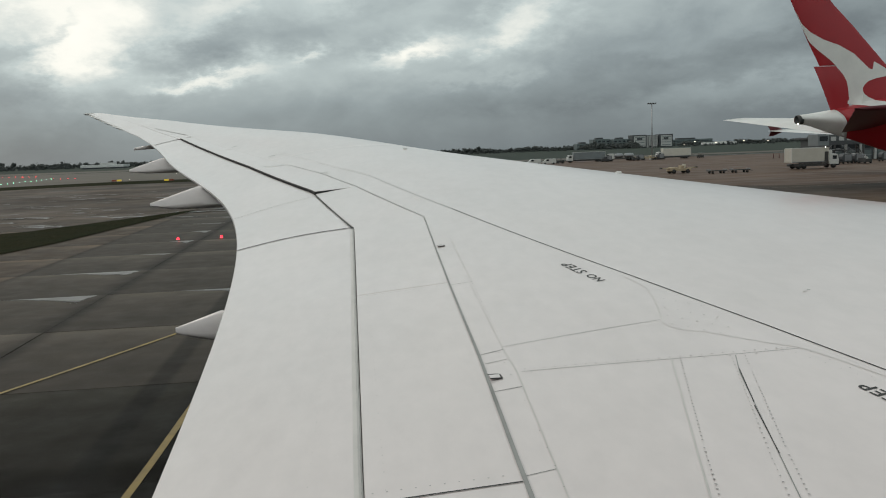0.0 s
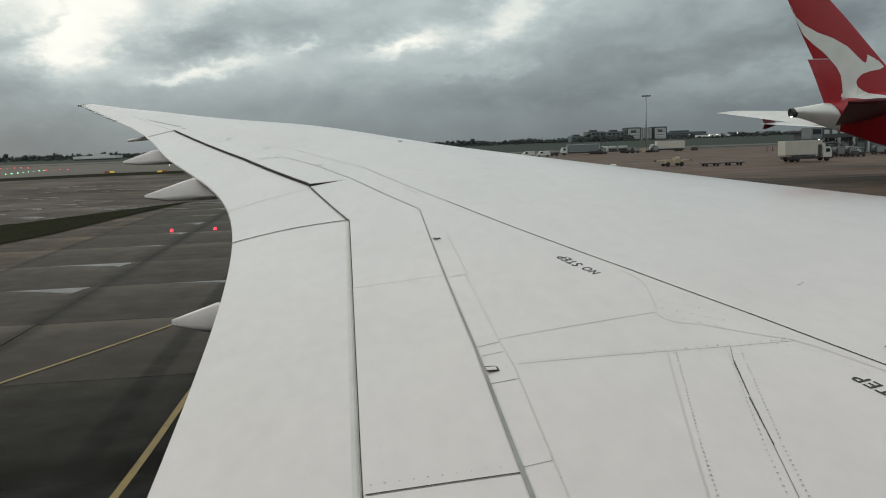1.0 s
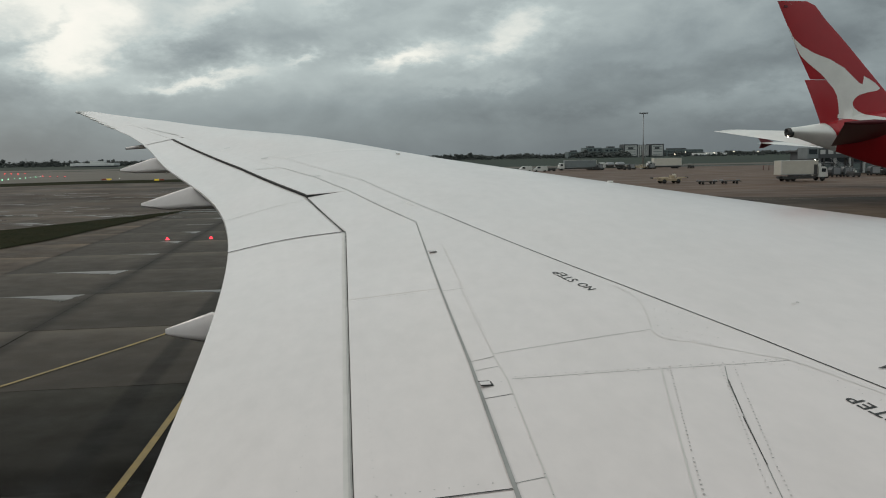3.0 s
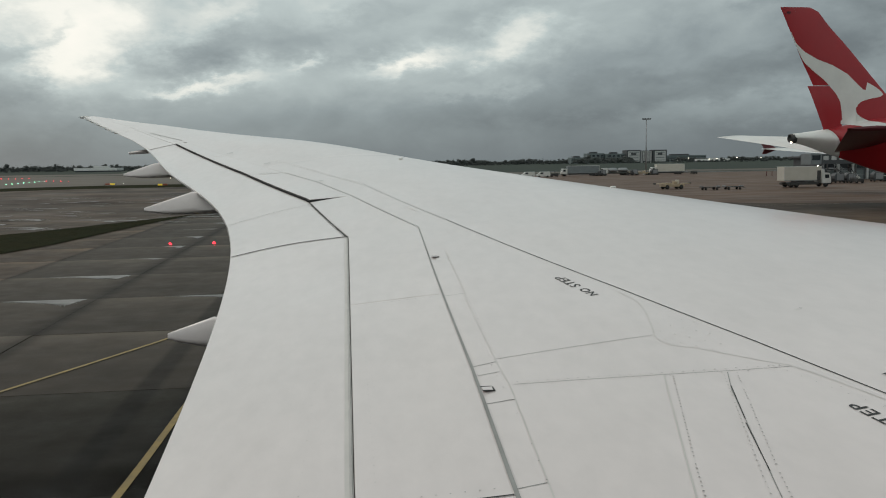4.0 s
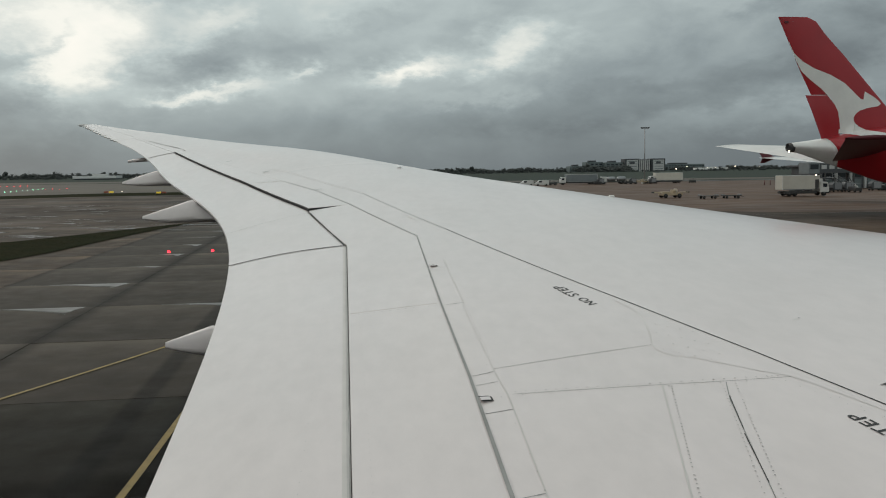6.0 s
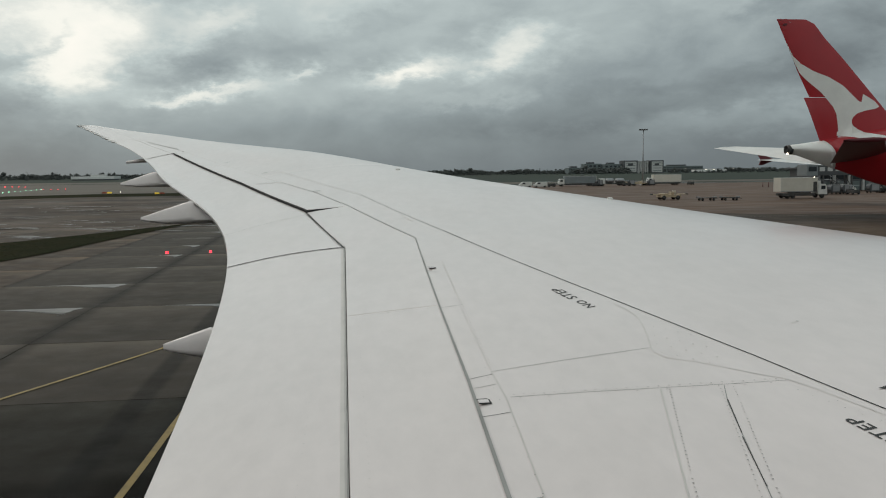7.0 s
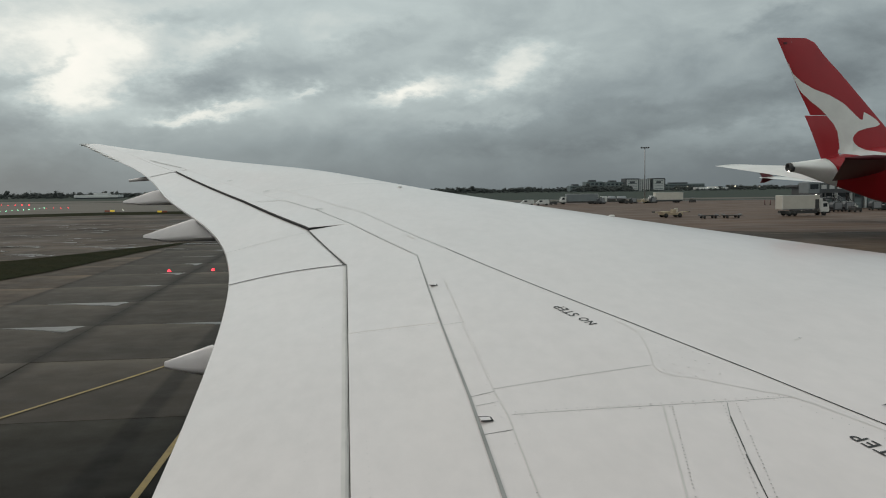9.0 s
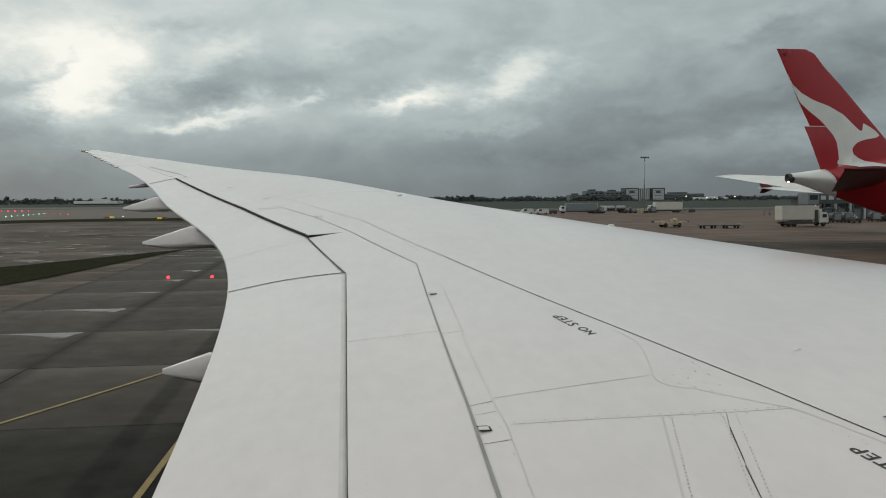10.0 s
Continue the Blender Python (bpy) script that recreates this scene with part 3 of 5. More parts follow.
panel("tip_trailing_panel", x_te, h, 22.6, 26.85, 20, 6, thick=0.010, gap=0.002)
panel("aileron_cove", g, h, 19.0, 22.6, 14, 4, thick=0.03, gap=0.004)
for a, b, k0, k1 in ((-0.2, 2.775, -0.085, -0.085), (2.775, 5.62, -0.085, -0.12)):
    panel("inboard_spoiler", g, h, a, b, 14, 8, thick=0.035, gap=0.001, lift=0.001, tail=0.0, wall=SEALANT, skew0=k0, skew1=k1)
panel("inboard_spoiler", g, h, 5.62, 10.40, 60, 8, thick=0.032, gap=0.002, lift=0.001, wall=SEALANT, skew0=-0.12)
for a, b in ((10.46, 13.3), (13.3, 16.2), (16.2, 18.95)):
    # raised edge faces are coloured gap-dark for the shadow they lie in
    panel("outboard_spoiler", g, h, a, b, 16, 8, thick=0.026, gap=0.004, lift=0.002, tail=0.025, skew0=-0.08, skew1=-0.1, wall=GAP)


def build_underside():
    vs, fs = [], []
    ys = [-0.2 + 27.05 * i / 70 for i in range(71)]
    ss = [math.sin(j / 24 * math.pi / 2) for j in range(25)]
    for y in ys:
        for s in ss:
            te, le = x_te(y) + 0.01, x_le(y)
            x = te + (le - te) * s
            vs.append((x, y, wing_low(x, y) - 0.03 * (1 - s) * (1 - 0.9 * min(max((y - 12) / 9, 0), 1))))
    m = 25
    fs = [(i * m + j, i * m + j + 1, (i + 1) * m + j + 1, (i + 1) * m + j) for i in range(70) for j in range(24)]
    mesh("lower_skin", vs, fs, WING_GREY, airliner, "grey painted underside of the wing", True)
    # dark structure seen down the gaps
    vs, m = [], 9
    for y in ys:
        a, b = x_te(y) + 0.12, line_at(SPAR, y) + 0.1 if y < 14 else line_at(HINGE, y) + 0.05
        for j in range(m):
            x = a + (b - a) * j / (m - 1)
            vs.append((x, y, max(wing_top(x, y) - 0.15, wing_low(x, y) + 0.005)))
    fs = [(i * m + j, (i + 1) * m + j, (i + 1) * m + j + 1, i * m + j + 1) for i in range(70) for j in range(m - 1)]
    mesh("rear_structure", vs, fs, GAP, airliner, "dark structure under the panel gaps")


build_underside()


def canoe(y, x_tip, z_tip, x_front, half, deep, reach=1.0):
    """A flap track fairing: a blade-like canoe under the trailing edge that ends in a blunt point aft."""
    vs, fs, n = [], [], 26
    edge = x_te(y) - x_tip
    # cross-section: a keel with sloping cheeks, as (across, up) in halves
    form = [(0.0, 1.0), (0.36, 0.96), (0.50, 0.84), (0.72, 0.35), (0.96, -0.35), (1.0, -0.62), (0.80, -0.88), (0.45, -0.98), (0.0, -1.0)]
    form = form + [(-a, c) for a, c in form[-2:0:-1]]
    for i in range(n + 1):
        t = i / n
        x = x_tip + (x_front - x_tip) * t ** 1.6
        d = (x - x_tip) / edge
        k = min(d, 1.0)
        top = z_tip + 0.02 + (z_te(y) - 0.035 - z_tip) * k if d < 1 else wing_low(x, y) - 0.01
        low = z_tip - 0.02 - deep * (min(d / reach, 1) ** 0.8)
        top = max(top, low + 0.03)
        w = half * (0.10 + 0.90 * min(d / 1.6, 1) ** 0.75) * (1 if t < 0.7 else 1 - 0.9 * ((t - 0.7) / 0.3) ** 2)
        vs += [(x, y + a * w, (top + low) / 2 + c * (top - low) / 2) for a, c in form]
    m = len(form)
    for k in range(n):
        for i in range(m):
            j = (i + 1) % m
            fs.append((k * m + i, (k + 1) * m + i, (k + 1) * m + j, k * m + j))
    fs += [tuple(range(m)), tuple(n * m + i for i in range(m))[::-1]]
    ob = mesh("flap_track_fairing", vs, fs, WING, airliner, "pale pointed canoe fairing under the flap", True)
    ob.data.set_sharp_from_angle(angle=radians(40))
    return ob


canoe(6.10, -1.27, EYE - 1.235, 2.2, 0.13, 0.08)
canoe(13.1, -2.975, EYE - 0.66, 1.0, 0.20, 0.07, 0.5)
canoe(17.0, -4.215, EYE - 0.165, -1.0, 0.17, 0.05, 0.5)
rod("actuator_fairing", (-4.98, 20.7, EYE + 0.31), (-4.40, 20.75, EYE + 0.37), 0.03, WING, airliner, "slim pale actuator fairing", 0.06, 10)


def seam(pts, width, mat, name="seam", z=0.0014, step=0.05, end=None):
    """A thin line of sealant on the skin along pts (x, y); end: its width at the far end."""
    path = []
    for (ax, ay), (bx, by) in zip(pts[:-1], pts[1:]):
        n = max(int(math.hypot(bx - ax, by - ay) / step), 1)
        path += [(ax + (bx - ax) * i / n, ay + (by - ay) * i / n) for i in range(n)]
    path.append(pts[-1])
    p = np.array(path)
    d = np.gradient(p, axis=0)
    d /= np.linalg.norm(d, axis=1)[:, None] + 1e-9
    nr = np.stack([-d[:, 1], d[:, 0]], 1) * np.linspace(width, end or width, len(p))[:, None] / 2
    n = len(p)
    vs = [(x, y, wing_top(x, y) + z) for x, y in p + nr] + [(x, y, wing_top(x, y) + z) for x, y in p - nr]
    fs = [(i, i + 1, n + i + 1, n + i) for i in range(n - 1)]
    fs = [f[::-1] for f in fs]
    return mesh(name, vs, fs, mat, airliner, "")


CURVE = [(1.70, 4.93), (1.728, 4.72), (1.728, 4.60), (1.704, 4.44), (1.655, 4.24), (1.60, 4.05), (1.586, 3.975), (1.59, 3.92), (1.611, 3.857), (1.65, 3.81), (1.697, 3.768), (1.796, 3.617), (1.888, 3.475), (1.963, 3.381), (2.0, 3.27), (2.037, 3.12), (2.091, 2.889), (2.16, 2.4)]
seam(CURVE, 0.004, SEAL_FAINT)
seam([(0.76, 4.07), (1.59, 4.04)], 0.0035, SEALANT)
seam([(v, k) for k, v in SPAR[:5]], 0.0075, GAP, "spar_seam", z=0.0014, end=0.009)
seam([(v, k) for k, v in SPAR[4:6]], 0.0065, SEALANT, "spar_seam", z=0.0016)
seam([(v, k) for k, v in SPAR[5:]], 0.007, SEAL_FAINT, "spar_seam", z=0.0016)
def flap_end(y, skew, bow, width, mat):
    """The joint between two flap sections, along the rim of the panels."""
    pts = []
    for i in range(13):
        t = i / 12
        yy = y + skew * t + bow * math.sin(math.pi * t)
        a, c = x_te(yy), line_at(GAP_LINE, yy)
        pts.append((a + (c - a) * t, yy))
    seam(pts, width, mat, "flap_end_seam", z=0.0035, step=0.2)


# soft shade along the flap's rounded front edge, painted as three strips
for back, wide, mat in ((0.026, 0.020, SEAL_FAINT), (0.012, 0.012, SEAL_MID), (0.005, 0.007, SEALANT)):
    seam([(line_at(GAP_LINE, k) - back, k) for k in (1.2, 2.0, 3.08, 5.0, 6.5, 8.0)], wide, mat, "flap_edge_grime", z=-0.0014)
flap_end(8.12, -0.08, 0.10, 0.024, GAP)
flap_end(9.93, 0.34, 0.06, 0.008, SEALANT)
seam([(0.055, 8.02), (-0.355, 10.30)], 0.014, GAP, "flap_gap_seam", z=0.002)
seam([(line_at(HINGE, k), k) for k in (1.2, 2.84, 4.0, 5.45, 7.95)], 0.019, SEALANT, "hinge_seam", z=0.006, end=0.009)
seam([(line_at(HINGE, k), k) for k in (7.95, 10.37, 11.81, 13.14)], 0.009, SEALANT, "hinge_seam", z=0.006)
seam([(line_at(HINGE, k), k) for k in (19.4, 20.5, 21.6)], 0.022, SEALANT, "aileron_gap_seam", z=0.004)
seam([(x_te(19.0) + 0.05, 19.0), (-3.75, 19.0), (-3.5, 19.0)], 0.03, SEALANT, "flap_end_seam", z=0.002)
seam([(-1.27, 13.39), (-0.86, 13.18)], 0.012, SEALANT, "spoiler_seam", z=0.02)
for bx, by in ((-2.06, 16.26), (-1.21, 14.35), (-0.28, 11.86)):
    seam([(bx - 0.05, by + 0.01), (bx + 0.06, by - 0.01)], 0.034, SEALANT, "hinge_cover", z=0.010)
seam([(0.75, 9.07), (0.80, 8.84)], 0.014, SEAL_FAINT, "drain_mark", z=0.003)
seam([(2.455, 4.14), (2.462, 4.125)], 0.009, SEALANT, "drain_mark", z=0.002)
seam([(2.42, 4.125), (2.43, 4.105)], 0.010, SEAL_FAINT, "drain_mark", z=0.002)
seam([(0.78, 3.69), (1.43, 3.50), (1.73, 3.415), (1.97, 3.36)], 0.003, SEALANT)
seam([(1.43, 3.50), (1.16, 2.6), (0.9, 1.7)], 0.007, SEAL_FAINT)
seam([(1.69, 3.41), (1.615, 3.22), (1.40, 2.5), (1.1, 1.5)], 0.0035, SEALANT)
seam([(1.632, 3.26), (1.528, 2.93)], 0.0036, GAP, z=0.0022)
seam([(1.515, 2.90), (1.407, 2.52)], 0.0034, GAP, z=0.0022)
seam([(0.76, 4.07), (0.76, 3.70), (0.70, 2.79), (0.64, 1.9)], 0.006, SEAL_FAINT)
seam([(0.64, 4.015), (0.76, 4.03)], 0.004, GAP)
seam([(0.64, 3.88), (0.75, 3.885)], 0.004, SEALANT)
seam([(0.62, 3.52), (0.745, 3.515)], 0.004, GAP)
seam([(0.03, 2.773), (0.565, 2.688)], 0.008, GAP, "spoiler_seam", z=0.004)
seam([(0.579, 2.727), (0.696, 2.729)], 0.004, SEALANT)
seam([(0.67, 5.43), (0.82, 5.415)], 0.005, SEALANT)
seam([(0.82, 5.415), (0.822, 5.62), (0.862, 6.80), (0.74, 6.82)], 0.004, SEAL_FAINT)
seam([(0.745, 6.49), (0.85, 6.465)], 0.005, SEAL_FAINT)
seam([(0.80, 5.40), (0.762, 4.07)], 0.003, SEAL_FAINT)


def rivets(name, rows, mat=RIVET, label="small dark flush rivet heads"):
    """Rows of flush fastener heads: (points, spacing, size)."""
    vs, fs = [], []
    rnd = random.Random(4)
    for pts, gap, size in rows:
        for (ax, ay), (bx, by) in zip(pts[:-1], pts[1:]):
            n = max(int(math.hypot(bx - ax, by - ay) / gap), 1)
            for i in range(n):
                if rnd.random() < 0.04:
                    continue
                r = size * rnd.uniform(0.72, 1.0)
                x, y = ax + (bx - ax) * i / n, ay + (by - ay) * i / n
                z = wing_top(x, y) + 0.0024
                k = len(vs)
                vs += [(x + r * math.cos(a * math.pi / 3), y + r * math.sin(a * math.pi / 3), z) for a in range(6)]
                fs.append(tuple(range(k, k + 6)))
    ob = mesh(name, vs, fs, mat, airliner, label)
    ob["kind"] = "stuff"


def shifted(pts, dx, dy):
    return [(x + dx, y + dy) for x, y in pts]


B_LINE = [(0.80, 3.69), (1.43, 3.50), (1.97, 3.36)]
C_LINE, D_LINE = [(1.43, 3.46), (1.16, 2.6), (0.9, 1.7)], [(1.69, 3.38), (1.40, 2.5), (1.1, 1.5)]
rivets("rivets", [
    (shifted(B_LINE, 0, 0.022), 0.045, 0.0052), (shifted(B_LINE, 0.02, -0.03), 0.11, 0.0045),
    (shifted(C_LINE, 0.028, 0), 0.031, 0.0048), (shifted(D_LINE, 0.03, 0), 0.031, 0.0042), (shifted(D_LINE, -0.03, 0), 0.038, 0.0040),
    ([(0.73, 4.0), (0.72, 3.2), (0.67, 2.3)], 0.14, 0.004), ([(1.9, 3.40), (2.10, 2.6)], 0.075, 0.0034), ([(1.98, 3.3), (2.1, 2.5)], 0.11, 0.0034),
    ([(0.12, 5.57), (0.64, 5.45)], 0.05, 0.0065), ([(0.05, 2.84), (0.56, 2.75)], 0.05, 0.005),
    ([(0.12, 5.3), (0.10, 3.2), (0.09, 2.2)], 0.07, 0.0028), ([(-0.12, 6.6), (-0.16, 4.0), (-0.2, 2.6)], 0.1, 0.0028),
    ([(0.815, 5.36), (0.775, 4.15)], 0.055, 0.0036), ([(0.85, 6.7), (0.83, 5.7)], 0.07, 0.004), ([(0.745, 4.20), (0.74, 4.08)], 0.05, 0.0045)])
rivets("faint_rivets", [([(1.739, 4.364), (1.90, 4.07)], 0.083, 0.006), ([(1.686, 4.215), (1.89, 3.86)], 0.081, 0.006), ([(1.645, 4.079), (1.875, 3.69)], 0.079, 0.006),
                        ([(1.617, 3.945), (1.81, 3.63)], 0.076, 0.006)], SEAL_MID, "faint grey fastener heads")


def latch(x, y):
    """A small recessed U-shaped fitting in the hinge line."""
    z = wing_top(x, y)
    bm = bmesh.new()
    box_bm(bm, x - 0.034, x + 0.024, y - 0.040, y - 0.030, z + 0.002, z + 0.005)
    box_bm(bm, x - 0.034, x + 0.024, y + 0.030, y + 0.038, z + 0.002, z + 0.005)
    box_bm(bm, x + 0.018, x + 0.024, y - 0.030, y + 0.030, z + 0.002, z + 0.005)
    part("hinge_slot", bm, GAP, airliner, "small dark slot round a hinge fitting")
    box("hinge_tab", x - 0.032, x + 0.016, y - 0.028, y + 0.028, z + 0.001, z + 0.005, WING, airliner, "", 0.002)


latch(0.66, 3.69)
latch(0.76, 6.63)


def stencil(text, x, y, length, turn):
    """Stencilled words lying on the skin. They start at x, y."""
    cu = bpy.data.curves.new("stencil", "FONT")
    cu.body, cu.size, cu.offset, cu.space_character = text, 1.0, 0.012, 1.12
    tmp = new("stencil_source", cu)
    bpy.context.view_layer.update()
    me = bpy.data.meshes.new_from_object(tmp.evaluated_get(bpy.context.evaluated_depsgraph_get()))
    bpy.data.objects.remove(tmp)
    bpy.data.curves.remove(cu)
    wide = max(v.co.x for v in me.vertices)
    k = length / wide
    c, s = math.cos(turn), math.sin(turn)
    for v in me.vertices:
        a, b = v.co.x * k, v.co.y * k * 0.68
        px, py = x + a * c - b * s, y + a * s + b * c
        v.co = (px, py, wing_top(px, py) + 0.0018)
    me.name = "stencil_word"
    me.materials.append(STENCIL)
    ob = new("stencil_word", me)
    ob.parent = airliner
    ob["label"] = "black stencilled warning word " + text


def warning(x, y, length, turn):
    c, s = math.cos(turn), math.sin(turn)
    stencil("NO", x, y, 0.35 * length, turn)
    stencil("STEP", x + 0.47 * length * c, y + 0.47 * length * s, 0.57 * length, turn)


warning(1.583, 4.91, 0.54, math.atan2(0.66, -0.10))
warning(2.025, 2.43, 0.46, math.atan2(0.57, -0.05))


def wedge(x, y, a, b):
    pts = [(x, y), (x + a, y - b), (x + a * 0.8, y + b * 0.6)]
    mesh("arrow_mark", [(p, q, wing_top(p, q) + 0.004) for p, q in pts], [(0, 1, 2)], STENCIL, airliner)


wedge(2.23, 3.13, 0.16, 0.06)

# static wicks along the outer trailing edge and the lamp at the tip
for i in range(12):
    yy = 22.6 + 0.35 * i
    rod("static_wick", (x_te(yy) + 0.05, yy, z_te(yy)), (x_te(yy) - 0.085, yy + 0.04, z_te(yy) + 0.004), 0.02, WHITE, airliner, "", 0.012, 6)
rod("static_wick", (x_te(26.7) + 0.05, 26.75, z_te(26.75)), (x_te(26.75) - 0.2, 26.85, z_te(26.8) + 0.02), 0.012, WING_GREY, airliner, "", 0.006, 6)
box("tip_lamp", -7.86, -7.60, 26.84, 26.93, EYE + 1.49, EYE + 1.56, WHITE, airliner, "small clear lamp housing at the wing tip", 0.02)
# leading-edge fittings that show over the crest
for yy in (9.75, 13.3):
    xx = x_le(yy) - 0.9
    box("leading_edge_fitting", xx - 0.035, xx + 0.035, yy - 0.03, yy + 0.03, wing_top(xx, yy) - 0.01, wing_top(xx, yy) + 0.022, WHITE, airliner, "", 0.015)


def build_fuselage():
    rings = []
    for x in np.linspace(-22, 32, 28):
        k = 1 - 0.25 * max(-(x + 8) / 14, 0) ** 1.5 - 0.5 * max((x - 24) / 8, 0) ** 2
        rings.append(((float(x), -3.12, EYE - 0.35 + (1 - k) * 1.0), 2.88 * k, 2.97 * k))
    vs, fs = lathe(rings, 40)
    # unseen; dark blue picked to keep bounced light off the wing root
    mesh("fuselage", vs, fs, NAVY, airliner, "plain dark blue fuselage side", True)
    for x, y0 in ((1.5, -6.5), (1.5, 0.9)):
        rod("main_gear_leg", (x, y0, 4.15), (x, y0, 0.7), 0.16, STEEL, airliner)
        for dx in (-0.75, 0.75):
            for dy in (-0.5, 0.5):
                rod("wheel", (x + dx, y0 + dy - 0.2, 0.66), (x + dx, y0 + dy + 0.2, 0.66), 0.66, RUBBER, airliner, "", None, 24)
        rod("bogie_beam", (x - 0.8, y0, 0.68), (x + 0.8, y0, 0.68), 0.1, STEEL, airliner)


build_fuselage()

# ---- the red-tailed double-deck airliner on the stand ----
JX, JY = 0.0, 96.8
jet = empty("parked_airliner", pose(0, JY, 0), "huge parked airliner with red tail, white body", "aircraft")
# x, crown, keel, half-width
BODY = [(52.6, 8.74, 7.62, 0.52), (53.7, 8.84, 7.45, 0.78), (55.4, 9.06, 6.85, 1.22), (57.4, 9.34, 6.15, 1.62), (58.6, 9.6, 5.8, 1.85), (61.4, 10.2, 4.85, 2.32), (63.7, 10.55, 4.05, 2.65), (66.0, 10.78, 3.45, 2.95),
        (68.8, 10.9, 2.95, 3.2), (72, 10.95, 2.65, 3.4), (76, 10.97, 2.55, 3.54), (84, 10.97, 2.5, 3.57), (112, 10.97, 2.5, 3.57), (118, 10.6, 2.55, 3.3), (122.5, 9.3, 2.9, 2.4),
        (124.6, 7.4, 3.6, 1.3), (125.2, 6.2, 4.6, 0.5)]


def body_at(x):
    return [float(np.interp(x, [b[0] for b in BODY], [b[k] for b in BODY])) for k in (1, 2, 3)]


def hull(name, xs, mat, seg=36, label="", lean0=0.0, lean1=0.0, grow=0.0):
    """A stretch of the body; lean shifts the crown of its end rings along x, so that colour bands slant."""
    vs, fs = [], []
    n = len(xs)
    for k, x in enumerate(xs):
        u = k / (n - 1)
        lean = lean0 * (1 - u) + lean1 * u
        for i in range(seg):
            t = 2 * math.pi * i / seg
            xx = x + lean * math.sin(t)
            top, low, w = body_at(xx)
            vs.append((xx, (w + grow) * math.cos(t) * (1 - 0.62 * max(0.1 - math.sin(t), 0) * min(max((76 - xx) / 6, 0), 1)), (top + low) / 2 + ((top - low) / 2 + grow) * math.sin(t)))
    for k in range(n - 1):
        for i in range(seg):
            j = (i + 1) % seg
            fs.append((k * seg + i, k * seg + j, (k + 1) * seg + j, (k + 1) * seg + i))
    fs += [tuple(range(seg))[::-1], tuple((n - 1) * seg + i for i in range(seg))]
    return mesh(name, vs, fs, mat, jet, label, True)


hull("tail_cone", np.linspace(52.6, 57.9, 9), WHITE, 32, "white tapering tail cone", 0.0, -0.9)
hull("rear_body", np.linspace(57.9, 72.6, 17), RED, 40, "glossy red rear fuselage", -0.9, -3.9)
hull("stripe", np.linspace(72.6, 73.3, 3), SILVER, 40, "slanting silver stripe", -3.9, -3.9)
hull("front_body", np.linspace(73.3, 125.1, 40), WHITE, 40, "white fuselage", -3.9, 0.0)
vs, fs = lathe([((52.95, 0, 8.16), 0.58, 0.60), ((52.55, 0, 8.16), 0.54, 0.58), ((52.2, 0, 8.17), 0.46, 0.50), ((52.5, 0, 8.17), 0.36, 0.40)], 20)
mesh("exhaust", vs, fs, DARK, jet, "dark exhaust opening at the tail end", True)
rod("tail_lamp", (52.35, -0.3, 7.66), (52.2, -0.3, 7.65), 0.065, LAMP_WHITE, jet, "small white lamp")

FIN_LE = [(10.5, 67.9), (11.26, 67.04), (15.45, 63.1), (19.57, 59.22), (21.81, 56.93), (23.1, 55.85), (23.63, 55.4), (23.96, 54.66), (24.1, 53.8)]
FIN_TE = [(9.6, 57.0), (14.55, 55.15), (17.68, 53.49), (21.08, 51.94), (24.2, 50.45)]


def fin_half(x, z):
    a, b = line_at(FIN_TE, z), line_at(FIN_LE, z)
    s = min(max((x - a) / max(b - a, 0.1), 0), 1)
    return 0.10 * max(b - a, 0.5) * (s ** 0.8) * math.sqrt(max(1 - s, 0)) * 1.1 + 0.02


def blade(name, zs, xa, xb, mat, label="", turn=0.0, n=10, thin=1.0):
    """An upright vane between x = xa(z) and x = xb(z)."""
    vs, fs = [], []
    for z in zs:
        a, b = xa(z), xb(z)
        col = [a + (b - a) * math.sin(i / n * math.pi / 2) for i in range(n + 1)]
        loop = [(x, -fin_half(x, z) * thin) for x in col] + [(x, fin_half(x, z) * thin) for x in col[::-1][1:-1]]
        for x, y in loop:
            vs.append((x, y + turn * (b - x), z))
    m = 2 * n
    for k in range(len(zs) - 1):
        for i in range(m):
            j = (i + 1) % m
            fs.append((k * m + i, k * m + j, (k + 1) * m + j, (k + 1) * m + i))
    fs += [tuple(range(m))[::-1], tuple((len(zs) - 1) * m + i for i in range(m))]
    ob = mesh(name, vs, fs, mat, jet, label, True)
    ob.data.set_sharp_from_angle(angle=radians(30))
    return ob


te, le = fl(FIN_TE), fl(FIN_LE)
blade("fin", [8.9 + 15.1 * i / 30 for i in range(31)], lambda z: te(z) + 0.34 * (le(z) - te(z)) - 0.01, le, RED, "tall swept red tail fin")
blade("upper_rudder", [14.62 + 9.4 * i / 14 for i in range(15)], te, lambda z: te(z) + 0.34 * (le(z) - te(z)) + 0.03, RED, "red upper rudder")
blade("lower_rudder", [9.15 + 5.38 * i / 14 for i in range(15)], fl([(9.15, 56.55), (9.76, 56.29), (12.32, 55.18), (14.53, 54.2)]),
      fl([(9.8, 58.92), (11.28, 58.86), (12.32, 58.68), (13.0, 58.4), (13.5, 58.05), (14.54, 57.1)]), RED, "red lower rudder, turned a little", -0.10)


